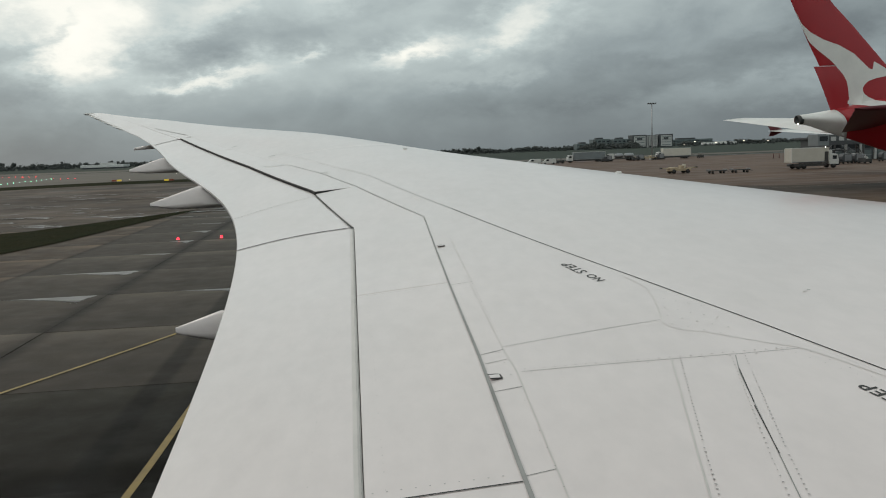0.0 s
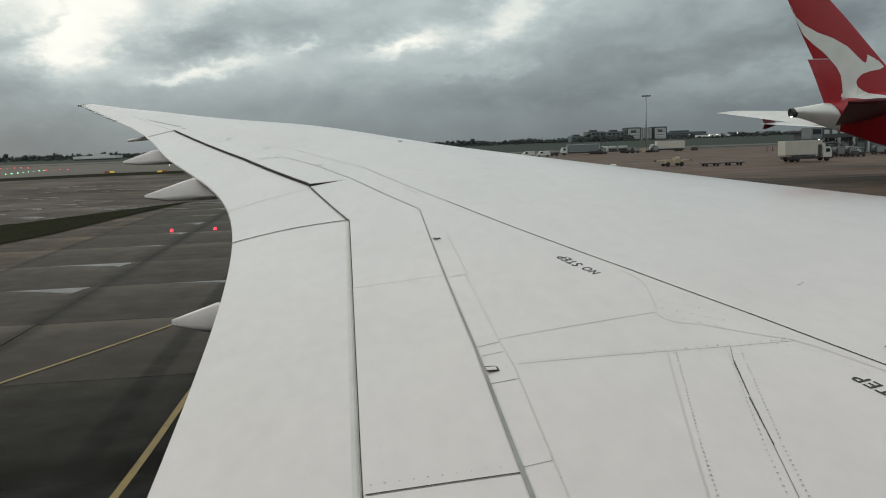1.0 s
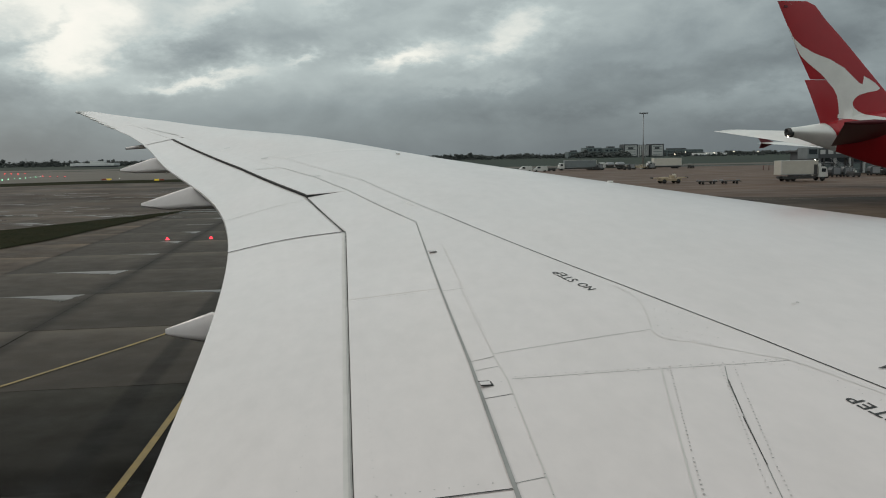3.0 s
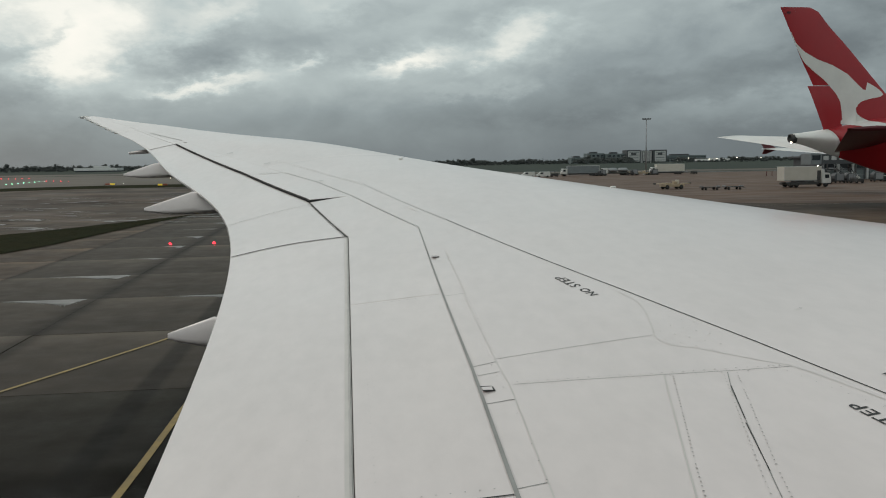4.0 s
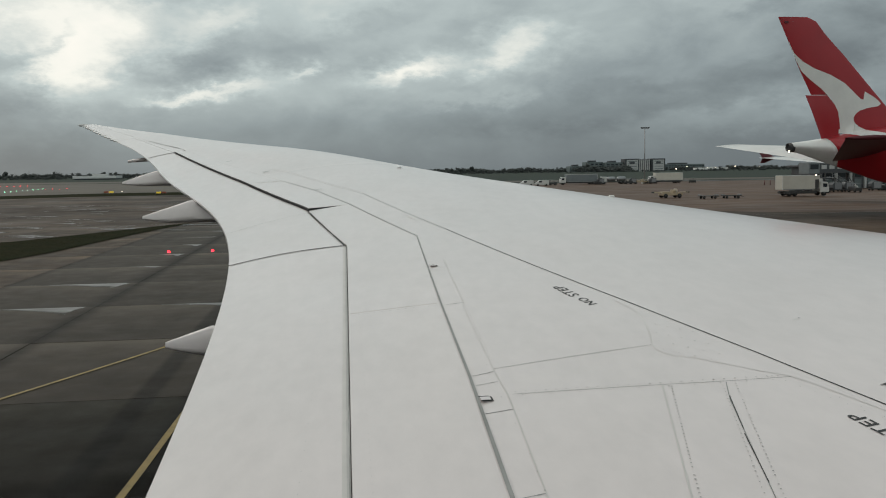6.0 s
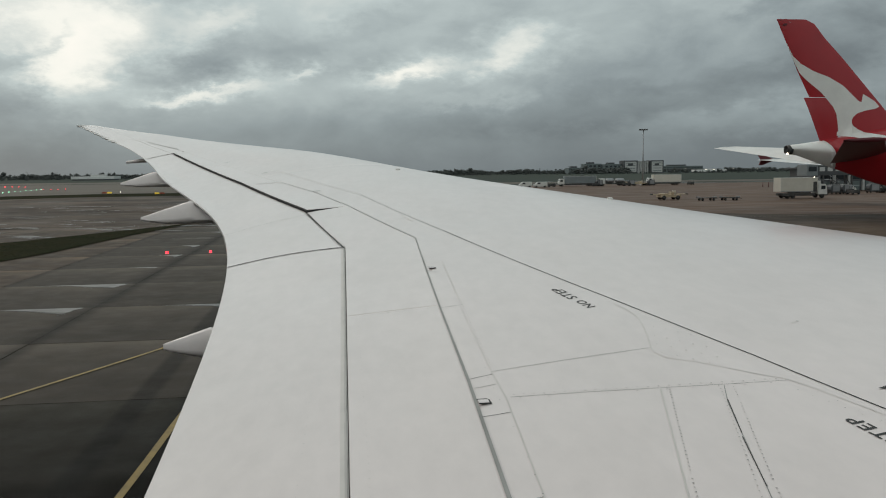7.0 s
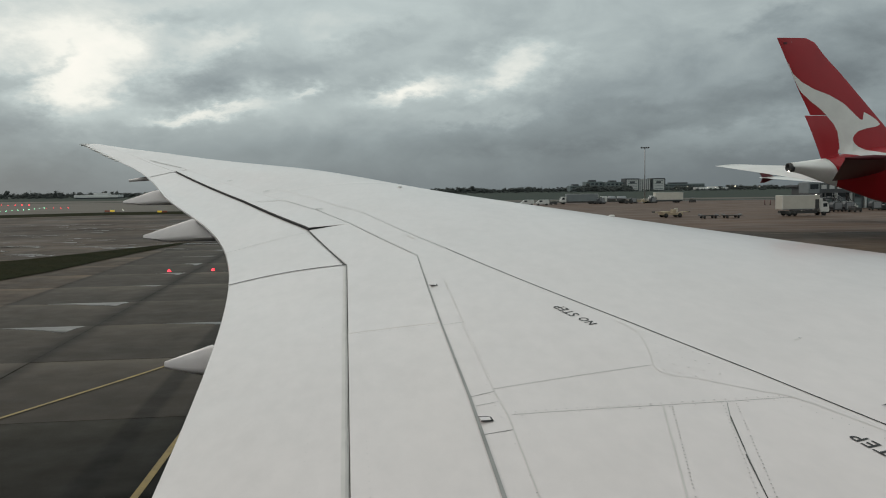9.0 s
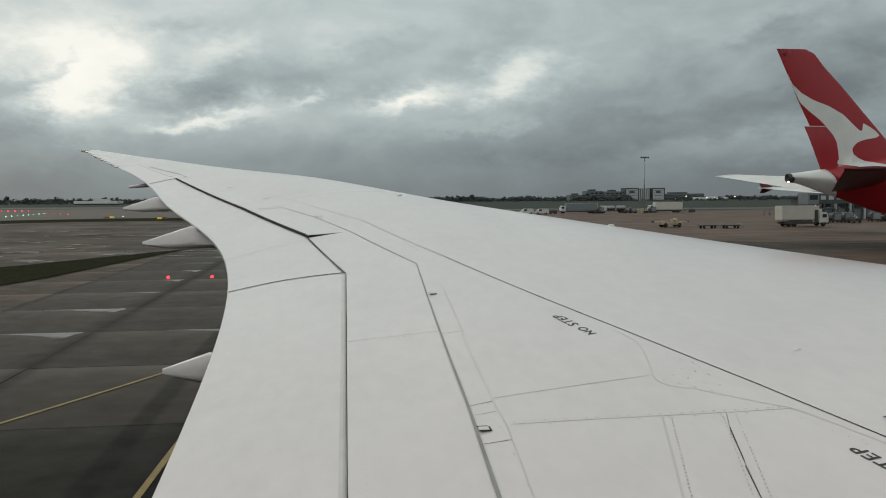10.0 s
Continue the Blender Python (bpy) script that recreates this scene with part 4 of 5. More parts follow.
def emblem(name, upper, lower, mat, label):
    """A flowing painted band on the near face of the fin, between two broken lines z(x), lying a little proud of it."""
    x0, x1 = max(upper[0][0], lower[0][0]), min(upper[-1][0], lower[-1][0])
    vs, fs = [], []
    n, m = 60, 8
    for i in range(n + 1):
        x = x0 + (x1 - x0) * i / n
        a, b = line_at(lower, x), line_at(upper, x)
        for j in range(m + 1):
            z = a + (b - a) * j / m
            top, low, w = body_at(x)
            y = -fin_half(x, z)
            if z < top:
                c = min(max((z - (top + low) / 2) / ((top - low) / 2), -1), 1)
                y = min(y, -w * math.sqrt(1 - c * c))
            vs.append((x, y - 0.03, z))
    for i in range(n):
        for j in range(m):
            k = i * (m + 1) + j
            fs.append((k, k + m + 1, k + m + 2, k + 1))
    mesh(name, vs, fs, mat, jet, label, True)


emblem("white_band", [(51.99, 21.08), (52.71, 19.66), (53.84, 18.64), (55.41, 17.76), (57.43, 17.02), (59.33, 15.99), (60.71, 14.75), (61.49, 14.05), (61.9, 13.99), (61.94, 15.03), (62.9, 14.55), (63.75, 14.06), (64.3, 13.5)],
       [(51.99, 21.0), (52.79, 19.18), (53.72, 17.48), (54.85, 16.46), (56.36, 15.29), (57.13, 14.54), (58.05, 13.5), (58.68, 12.32), (58.9, 10.16), (59.51, 9.74), (60.45, 9.74), (60.51, 11.62), (60.8, 12.15), (61.3, 12.6), (62.42, 12.94),
        (63.78, 13.15), (64.3, 13.43)], WHITE, "flowing white painted band")
emblem("white_foot", [(60.4, 11.83), (60.82, 11.06), (61.36, 10.64), (62.51, 10.15), (64.81, 9.65)], [(60.4, 9.74), (64.81, 9.45)], WHITE, "white lower end of the painted band")
emblem("white_tail_band", [(58.75, 10.3), (59.0, 10.4), (60.4, 10.3), (62.6, 9.55), (64.8, 8.75), (66.7, 7.85), (68.0, 6.75)],
       [(58.75, 9.85), (59.0, 9.85), (60.6, 9.6), (62.6, 9.0), (64.5, 8.2), (66.4, 7.3), (68.0, 6.6)], WHITE, "white tapering painted band on the red body")


def stabiliser(side, mat, label):
    vs, fs, n, m = [], [], 12, 14
    for k in range(n + 1):
        u = k / n
        y = side * (1.6 + 13.6 * u)
        xt, xl = 57.2 - 7.1 * u - 0.15 * (u > 0.97), (65.0 if side < 0 else 66.8) - (10.2 if side < 0 else 12.0) * u ** 0.95
        z, rise = 7.9 + 0.95 * u, -1.5 + 1.45 * u
        c = xl - xt
        for i in range(2 * m):
            s = (1 - math.cos(math.pi * i / m)) / 2
            t = 0.055 * c * math.sqrt(max(s, 0)) * (1.0 - s) * 2 * (1 if i <= m else -1)
            vs.append((xl - c * s, y, z + rise * s + t))
    w = 2 * m
    for k in range(n):
        for i in range(w):
            j = (i + 1) % w
            fs.append((k * w + i, (k + 1) * w + i, (k + 1) * w + j, k * w + j))
    fs += [tuple(range(w)), tuple(n * w + i for i in range(w))[::-1]]
    mesh("tailplane", vs, fs, mat, jet, label, True)


# the near underside's shade is put into its colour: red darkened to maroon
stabiliser(-1, MAROON, "tailplane seen from below, red darkened to maroon for its shade")
stabiliser(1, WHITE, "pale tailplane beyond the tail cone")


def main_wing(side):
    """Main wing of the parked airliner, with its red tip fence."""
    vs, fs, n, m = [], [], 16, 12
    for k in range(n + 1):
        u = k / n
        y = side * (3.0 + 37.2 * u)
        xl = 103.0 - 28.6 * u
        xt = 86.0 - 6.5 * min(u / 0.35, 1) - 9.6 * max((u - 0.35) / 0.65, 0)
        z = 4.4 + 2.95 * u ** 1.1
        c = xl - xt
        for i in range(2 * m):
            s = (1 - math.cos(math.pi * i / m)) / 2
            t = 0.06 * c * math.sqrt(max(s, 0)) * (1.0 - s) * 2 * (1 if i <= m else -0.7)
            vs.append((xl - c * s, y, z + t))
    w = 2 * m
    for k in range(n):
        for i in range(w):
            j = (i + 1) % w
            fs.append((k * w + i, (k + 1) * w + i, (k + 1) * w + j, k * w + j))
    fs += [tuple(range(w)), tuple(n * w + i for i in range(w))[::-1]]
    mesh("wing", vs, fs, WHITE, jet, "long white main wing", True)
    y = side * 40.25
    pts = [(73.4, 7.35), (70.9, 8.35), (70.0, 8.4), (70.7, 7.35), (70.3, 6.45), (71.0, 6.45)]
    vs = [(x, y - 0.08, z) for x, z in pts] + [(x, y + 0.08, z) for x, z in pts]
    fs = [(0, 1, 2, 3, 4, 5), (11, 10, 9, 8, 7, 6)] + [(i, (i + 1) % 6, 6 + (i + 1) % 6, 6 + i) for i in range(6)]
    mesh("tip_fence", vs, fs, MAROON, jet, "red wing tip fence")


main_wing(1)
main_wing(-1)
box("fin_mark", 51.35, 51.8, -0.20, -0.05, 23.25, 23.5, MAROON, jet, "small faint mark", 0.0)


def jet_details():
    for i in range(16):
        x = 71.0 + 0.95 * i
        for zc in (9.55,):
            top, low, w = body_at(x)
            c = (zc - (top + low) / 2) / ((top - low) / 2)
            y = -w * math.sqrt(1 - c * c)
            if x > 70.6:
                bm = box_bm(bmesh.new(), x - 0.14, x + 0.14, y - 0.03, y + 0.05, zc - 0.19, zc + 0.19, 0.04)
                part("window", bm, GLASS, jet)
    # door outline
    for x, zc in ((69.4, 6.4), (76.0, 6.2)):
        top, low, w = body_at(x)
        for dx0, dx1, z0, z1 in ((-0.55, -0.50, -1.0, 1.0), (0.50, 0.55, -1.0, 1.0), (-0.55, 0.55, 0.97, 1.02), (-0.55, 0.55, -1.02, -0.97)):
            zz = zc + (z0 + z1) / 2
            c = (zz - (top + low) / 2) / ((top - low) / 2)
            y = -w * math.sqrt(max(1 - c * c, 0.01))
            box("door_outline", x + dx0, x + dx1, y - 0.02, y + 0.2, zc + z0, zc + z1, SILVER, jet, "", 0.0)
    for x in (88.0, 92.5, 97.0):
        for side in (-1, 1):
            rod("gear_leg", (x, side * 2.6, 3.0), (x, side * 2.6, 0.7), 0.22, STEEL, jet)
            for dx in (-0.85, 0.85):
                rod("wheel", (x + dx, side * 2.6 - 0.65, 0.70), (x + dx, side * 2.6 + 0.65, 0.70), 0.70, RUBBER, jet, "", None, 20)
    rod("nose_gear_leg", (119.5, 0, 2.8), (119.5, 0, 0.6), 0.16, STEEL, jet)
    rod("nose_wheel", (119.5, -0.5, 0.62), (119.5, 0.5, 0.62), 0.62, RUBBER, jet, "", None, 20)


jet_details()


# ---- vehicles ----
def wheel(parent, x, y, r, w=0.28):
    tyre = rod("wheel", (x, y - w / 2, r), (x, y + w / 2, r), r, RUBBER, parent, "", None, 18)
    rod("rim", (x, y - w / 2 - 0.012, r), (x, y + w / 2 + 0.012, r), r * 0.5, DARK, tyre, "", None, 12)


def lorry(m, length, box_h, box_mat, label, cab_front=1, name="box_lorry", floor=1.05, lift=False, width=2.5, lamps=False, cab_mat=None):
    """A box lorry along x: chassis, cab, box body with corner rails, wheels."""
    v = empty(name, m, label, "lorry")
    L, W = length / 2, width / 2
    box("chassis", -L, L, -0.45, 0.45, 0.62, 0.92, DARK, v)
    box("skirt", -L + 0.6, L - 2.6, -W + 0.05, W - 0.05, 0.48, 0.98, DARK, v)
    body = box("box_body", -L, L - 2.15, -W, W, floor, floor + box_h, box_mat, v, "", 0.05)
    for y in (-W, W):
        box("corner_rail", -L - 0.02, -L + 0.10, y - 0.03, y + 0.03, floor, floor + box_h, CAB, body, "", 0.01)
        box("top_rail", -L, L - 2.15, y - 0.03, y + 0.03, floor + box_h - 0.10, floor + box_h + 0.02, CAB, body, "", 0.01)
        box("bottom_rail", -L, L - 2.15, y - 0.03, y + 0.03, floor - 0.02, floor + 0.12, STEEL, body, "", 0.01)
    bm = bmesh.new()
    prof = [(L - 2.0, 0.7), (L, 0.7), (L, 1.55), (L - 0.25, 2.55), (L - 0.6, 2.75), (L - 2.0, 2.75)]
    lo = [bm.verts.new((x, -W + 0.05, z)) for x, z in prof]
    hi = [bm.verts.new((x, W - 0.05, z)) for x, z in prof]
    bm.faces.new(lo)
    bm.faces.new(hi[::-1])
    for i in range(len(prof)):
        j = (i + 1) % len(prof)
        bm.faces.new((lo[j], lo[i], hi[i], hi[j]))
    bmesh.ops.bevel(bm, geom=list(bm.edges), offset=0.05, segments=2, affect="EDGES")
    cab = part("cab", bm, cab_mat or CAB, v)
    for y in (-W + 0.04, W - 0.04):
        box("side_window", L - 1.35, L - 0.45, y - 0.02, y + 0.02, 1.7, 2.4, GLASS, cab, "", 0.01)
    mesh("windscreen", [(L - 0.02, -W + 0.2, 1.62), (L - 0.02, W - 0.2, 1.62), (L - 0.235, W - 0.25, 2.5), (L - 0.235, -W + 0.25, 2.5)], [(0, 1, 2, 3)], GLASS, cab)
    box("bumper", L - 0.1, L + 0.08, -W + 0.05, W - 0.05, 0.45, 0.8, DARK, cab)
    for x in (-L + 1.6, -L + 2.7, L - 1.1) if length > 8 else (-L + 1.4, L - 1.0):
        for y in (-W + 0.2, W - 0.2):
            wheel(v, x, y, 0.5)
    if lift:
        box("tail_lift", -L - 1.9, -L - 0.05, -W + 0.1, W - 0.1, 0.9, 1.02, STEEL, v)
        box("lift_post", -L - 1.9, -L - 1.8, -W + 0.1, -W + 0.2, 0.2, 1.6, STEEL, v)
        box("lift_post", -L - 0.3, -L - 0.2, -W + 0.1, -W + 0.2, 0.1, 1.6, STEEL, v)
    if lamps:
        for k in range(3):
            x = -L + 1.2 + k * (length - 4.6) / 2
            box("marker_lamp", x - 0.02, x + 0.02, -W - 0.05, -W - 0.01, 1.0, 1.03, LAMP_WHITE, v, "small lit marker lamp", 0.0)
    return v


caterer = lorry(pose(87.2, 152, 0.0, 0, 0, 2), 10.0, 2.72, BOXWHITE, "off-white high-sided catering lorry on the apron", name="catering_lorry", floor=1.28, lamps=True)
box("side_door", 1.9, 2.7, -1.29, -1.26, 1.25, 3.2, DARK, caterer, "dark side door")
box("roof_unit", 2.95, 3.75, -0.9, 0.9, 2.76, 3.35, CAB, caterer, "", 0.06)
box("beacon", 2.2, 2.34, -1.0, -0.86, 4.0, 4.16, LAMP_WHITE, caterer, "lit beacon on the roof", 0.04)
truck = lorry(pose(52.2, 66.6, 0.0, 0, 0, 12), 12.5, 2.55, BOXWHITE, "white box truck with a dark open rear", name="service_truck")
# the open rear: its dark inside drawn as two black panels
box("rear_door", -6.33, -6.255, -1.2, -0.02, 1.1, 3.55, RUBBER, truck, "black panel for the dark inside of the open rear")
box("rear_door", -6.33, -6.255, 0.02, 1.2, 1.1, 3.55, RUBBER, truck, "black panel for the dark inside of the open rear")
box("side_panel", -6.24, -4.75, -1.285, -1.255, 1.12, 3.5, BOXGREY, truck, "dark grey rear side panel", 0.01)
for a, b, c, d in ((-4.3, -3.9, 1.9, 2.5), (-3.95, -3.85, 1.9, 3.0), (-3.6, -3.2, 1.9, 2.5), (-2.9, -2.5, 1.9, 2.5), (-2.2, -2.08, 1.9, 2.9), (-1.8, -1.4, 1.9, 2.5)):
    box("blue_bar", a, b, -1.275, -1.255, c, d, BLUE, truck, "plain blue painted bar", 0.0)
rod("tail_lamp", (-6.34, -0.9, 0.85), (-6.37, -0.9, 0.85), 0.06, LAMP_RED, truck)

lorry(pose(86.0, 300, 0, 0, 0, 180), 14.2, 2.7, BOXGREY, "long grey box lorry parked at the apron edge")
lorry(pose(119.8, 300, 0, 0, 0, 180), 13.0, 2.9, BOXWHITE, "white box lorry with its tail lift lowered", lift=True)


def tanker(m):
    v = empty("fuel_tanker", m, "grey cylindrical tank lorry parked at the apron edge", "lorry")
    box("chassis", -5, 5, -0.45, 0.45, 0.62, 0.95, DARK, v)
    for a, b in ((-4.9, -1.0), (-0.8, 2.6)):
        r, x = [], []
        for k in range(9):
            t = k / 8
            e = math.sqrt(max(1 - (2 * t - 1) ** 8, 0.02))
            r.append(((a + (b - a) * t, 0, 1.9), 1.15 * e, 0.85 * e))
        vs, fs = lathe(r, 20)
        mesh("tank", vs, fs, STEEL, v, "dull grey rounded tank", True)
    box("cab", 3.0, 5.0, -1.2, 1.2, 0.7, 2.7, CAB, v, "", 0.15)
    box("windscreen", 4.96, 5.02, -1.0, 1.0, 1.6, 2.45, GLASS, v, "", 0.01)
    box("side_window", 3.7, 4.6, -1.225, -1.19, 1.65, 2.4, GLASS, v, "", 0.01)
    for x in (-3.9, -2.7, 4.0):
        for y in (-1.0, 1.0):
            wheel(v, x, y, 0.5)
    return v


tanker(pose(99.6, 300, 0, 0, 0, 180))


def van(m):
    v = empty("white_van", m, "small white van parked at the apron edge", "van", "parked vans")
    bm = bmesh.new()
    prof = [(-2.4, 0.35), (2.4, 0.35), (2.45, 0.95), (1.75, 1.15), (1.0, 1.95), (-2.3, 2.0), (-2.45, 1.0)]
    lo = [bm.verts.new((x, -0.95, z)) for x, z in prof]
    hi = [bm.verts.new((x, 0.95, z)) for x, z in prof]
    bm.faces.new(lo)
    bm.faces.new(hi[::-1])
    for i in range(len(prof)):
        j = (i + 1) % len(prof)
        bm.faces.new((lo[j], lo[i], hi[i], hi[j]))
    bmesh.ops.bevel(bm, geom=list(bm.edges), offset=0.08, segments=2, affect="EDGES")
    part("body", bm, CAB, v)
    for y in (-0.96, 0.96):
        box("side_window", 0.1, 1.15, y - 0.015, y + 0.015, 1.2, 1.75, GLASS, v, "", 0.01)
    for x in (-1.5, 1.5):
        for y in (-0.85, 0.85):
            wheel(v, x, y, 0.33, 0.22)
    return v


one = van(pose(68.2, 285, 0, 0, 0, 178))
copy_thing(one, pose(63.4, 288, 0, 0, 0, 182))


def loader(m, size, label):
    """A low cargo loader: bed, cab post, raised platform, rails, wheels."""
    v = empty("cargo_loader", m, label, "loader")
    k = size
    box("bed", -2.5 * k, 2.5 * k, -1.0, 1.0, 0.50, 0.95, CREAM, v)
    box("hood", -2.1 * k, -0.6 * k, -0.85, 0.85, 0.95, 1.22, CREAM, v, "", 0.06)
    box("cab_seat", 0.2, 0.9, -0.5, 0.5, 0.95, 1.45, CREAM, v)
    box("cab_panel", 1.0, 1.12, -0.7, 0.7, 0.95, 1.75, BOXWHITE, v)
    for x in (-0.5 * k, 0.2, 1.2 * k):
        rod("rail_post", (x, -0.9, 0.9), (x, -0.9, 1.6), 0.05, CREAM, v, "", None, 6)
    rod("rail", (-0.5 * k, -0.9, 1.58), (1.2 * k, -0.9, 1.58), 0.05, CREAM, v, "", None, 6)
    for s in (-1, 1):
        box("conveyor_arm", min(2.3 * k * s, 4.3 * k * s), max(2.3 * k * s, 4.3 * k * s), -0.45, 0.45, 1.0, 1.14, CREAM, v, "", 0.03)
        box("arm_end", min(4.2 * k * s, 4.4 * k * s), max(4.2 * k * s, 4.4 * k * s), -0.5, 0.5, 0.95, 1.25, DARK, v, "", 0.03)
    for x in (-1.7 * k, 1.7 * k):
        for y in (-0.9, 0.9):
            wheel(v, x, y, 0.42)
    return v


loader(pose(61.0, 154, 0, 0, 0, 4), 0.85, "cream cargo loader standing low on the apron")
loader(pose(109.5, 298, 0, 0, 0, 0), 1.3, "cream cargo loader among parked lorries")


def dolly(m):
    v = empty("baggage_dolly", m, "empty dark flat baggage dolly", "dolly", "row of baggage dollies")
    box("deck", -1.7, 1.7, -0.8, 0.8, 0.48, 0.62, DARK, v)
    rod("drawbar", (1.7, 0, 0.45), (2.5, 0, 0.3), 0.04, DARK, v, "", None, 6)
    for x in (-1.65, 1.65):
        box("end_rail", x - 0.03, x + 0.03, -0.8, 0.8, 0.6, 0.82, STEEL, v, "", 0.01)
    for x in (-1.1, 1.1):
        for y in (-0.65, 0.65):
            wheel(v, x, y, 0.24, 0.16)
    return v


first = dolly(pose(65.0, 146, 0, 0, 0, 2))
copy_thing(first, pose(69.5, 146, 0, 0, 0, -1))
for i in range(4):
    cone = empty("marker_post", pose(131.5 + 1.9 * i, 248, -0.06), "slim dark red marker post on the apron", "post", "row of marker posts")
    rod("post", (0, 0, 0.03), (0, 0, 1.5), 0.11, MAROON, cone, "", 0.09, 8)
    box("base", -0.25, 0.25, -0.25, 0.25, 0, 0.06, RUBBER, cone, "", 0.01)


# ---- mast, pier, far jet ----
def mast(x, y, h):
    v = empty("floodlight_mast", pose(x, y, 0), "tall slender grey floodlight mast with a lamp crossbar", "mast")
    rod("pole", (0, 0, -0.1), (0, 0, h), 0.30, STEEL, v, "", 0.16, 12)
    box("crossbar", -1.6, 1.6, -0.18, 0.18, h - 0.1, h + 0.12, STEEL, v)
    for dx in (-1.35, -0.45, 0.45, 1.35):
        box("floodlight", dx - 0.32, dx + 0.32, -0.45, 0.05, h + 0.1, h + 0.42, DARK, v, "", 0.04)
    box("base", -0.8, 0.8, -0.8, 0.8, -0.1, 0.6, CLADDING, v)


mast(111.6, 300, 20.6)


def pier():
    """Low terminal pier and boarding bridge half hidden behind the parked airliner."""
    v = empty("terminal_pier", pose(143, 197, 0), "dark low terminal pier with lit lower windows", "building")
    box("wall", -24, 60, 0, 14, 0, 5.5, CLADDARK, v, "", 0.1)
    box("roof", -25, 61, -1, 15, 5.5, 6.0, CLADDARK, v, "", 0.05)
    for i in range(20):
        x = -22 + 4 * i
        box("window", x - 1.5, x + 1.5, -0.06, 0.02, 2.9, 4.9, GLASS, v, "", 0.02)
        box("column", x + 1.7, x + 2.3, -0.45, 0.0, 0, 5.5, CLADDING, v, "pale upright column", 0.02)
        box("bay_door", x - 1.2, x + 1.1, -0.08, 0.02, 0.0, 2.4, CLADBLUE, v, "", 0.02)
    b = empty("boarding_bridge", pose(127.5, 192, 0, 0, 0, 4), "dark grey boarding bridge on steel legs", "jet bridge")
    box("tunnel", -14, -2, -1.5, 1.5, 4.0, 6.4, CLADDARK, b, "", 0.08)
    box("cabin", -17, -14, -2.0, 2.0, 3.9, 6.7, BOXGREY, b, "", 0.1)
    for k in range(5):
        box("tunnel_window", -13.2 + 2.2 * k, -11.8 + 2.2 * k, -1.56, -1.48, 5.0, 6.0, CLADDING, b, "pale tunnel window", 0.02)
    box("cabin_window", -16.6, -14.4, -2.06, -1.98, 5.0, 6.2, GLASS, b, "", 0.02)
    for x in (-12, -4):
        for y in (-1.3, 1.3):
            rod("leg", (x, y, 0), (x, y, 4.05), 0.22, DARK, b)
        rod("cross_brace", (x, -1.3, 1.2), (x, 1.3, 3.6), 0.1, DARK, b)
    for i in range(5):
        box("service_stairs_step", -13.4 + 0.4 * i, -13.0 + 0.4 * i, -2.6, -1.6, 0.7 * i + 0.2, 0.7 * i + 0.35, STEEL, b, "", 0.01)


pier()


def tug(m):
    v = empty("baggage_tug", m, "dark baggage tug parked under the terminal", "tug", "parked tugs")
    box("body", -1.4, 1.4, -0.75, 0.75, 0.3, 1.0, DARK, v, "", 0.08)
    box("hood", 0.5, 1.45, -0.6, 0.6, 1.0, 1.2, DARK, v, "", 0.06)
    box("canopy", -1.2, 0.5, -0.7, 0.7, 1.85, 1.95, BOXGREY, v, "", 0.03)
    for x in (-1.1, 0.4):
        for y in (-0.62, 0.62):
            rod("canopy_post", (x, y, 1.0), (x, y, 1.88), 0.04, DARK, v, "", None, 6)
    for x in (-0.9, 0.95):
        for y in (-0.7, 0.7):
            wheel(v, x, y, 0.32, 0.2)
    return v


t_one = tug(pose(100, 176, 0, 0, 0, 15))
for x, y, a in ((104.5, 180, 170), (109, 168, 95), (116, 186, 20), (123, 178, 200), (130, 190, 10)):
    copy_thing(t_one, pose(x, y, 0, 0, 0, a))


def steps_unit(m):
    """Wheeled passenger steps, dark against the pier."""
    v = empty("passenger_steps", m, "dark wheeled aircraft steps standing by the pier", "steps", "wheeled steps")
    for i in range(9):
        box("tread", -2.2 + 0.42 * i, -1.76 + 0.42 * i, -0.7, 0.7, 0.5 + 0.3 * i, 0.58 + 0.3 * i, STEEL, v, "", 0.01)
    for y in (-0.72, 0.72):
        rod("stringer", (-2.3, y, 0.45), (1.7, y, 3.1), 0.09, DARK, v, "", None, 6)
        rod("handrail", (-2.3, y, 1.5), (1.7, y, 4.1), 0.04, STEEL, v, "", None, 6)
        for t in (0.1, 0.5, 0.95):
            rod("rail_post", (-2.3 + 4 * t, y, 0.45 + 2.65 * t), (-2.3 + 4 * t, y, 1.5 + 2.6 * t), 0.03, STEEL, v, "", None, 6)
        rod("prop", (1.5, y, 2.9), (1.5, y, 0.5), 0.08, DARK, v, "", None, 6)
    box("platform", 1.6, 2.9, -0.75, 0.75, 3.05, 3.15, STEEL, v)
    box("carriage", -2.2, 2.4, -0.7, 0.7, 0.35, 0.5, DARK, v)
    for x in (-1.6, 1.8):
        for y in (-0.6, 0.6):
            wheel(v, x, y, 0.33, 0.2)
    return v


s_one = steps_unit(pose(103, 174, 0, 0, 0, 15))
copy_thing(s_one, pose(112, 178, 0, 0, 0, 170))
copy_thing(s_one, pose(134, 196, 0, 0, 0, 25))


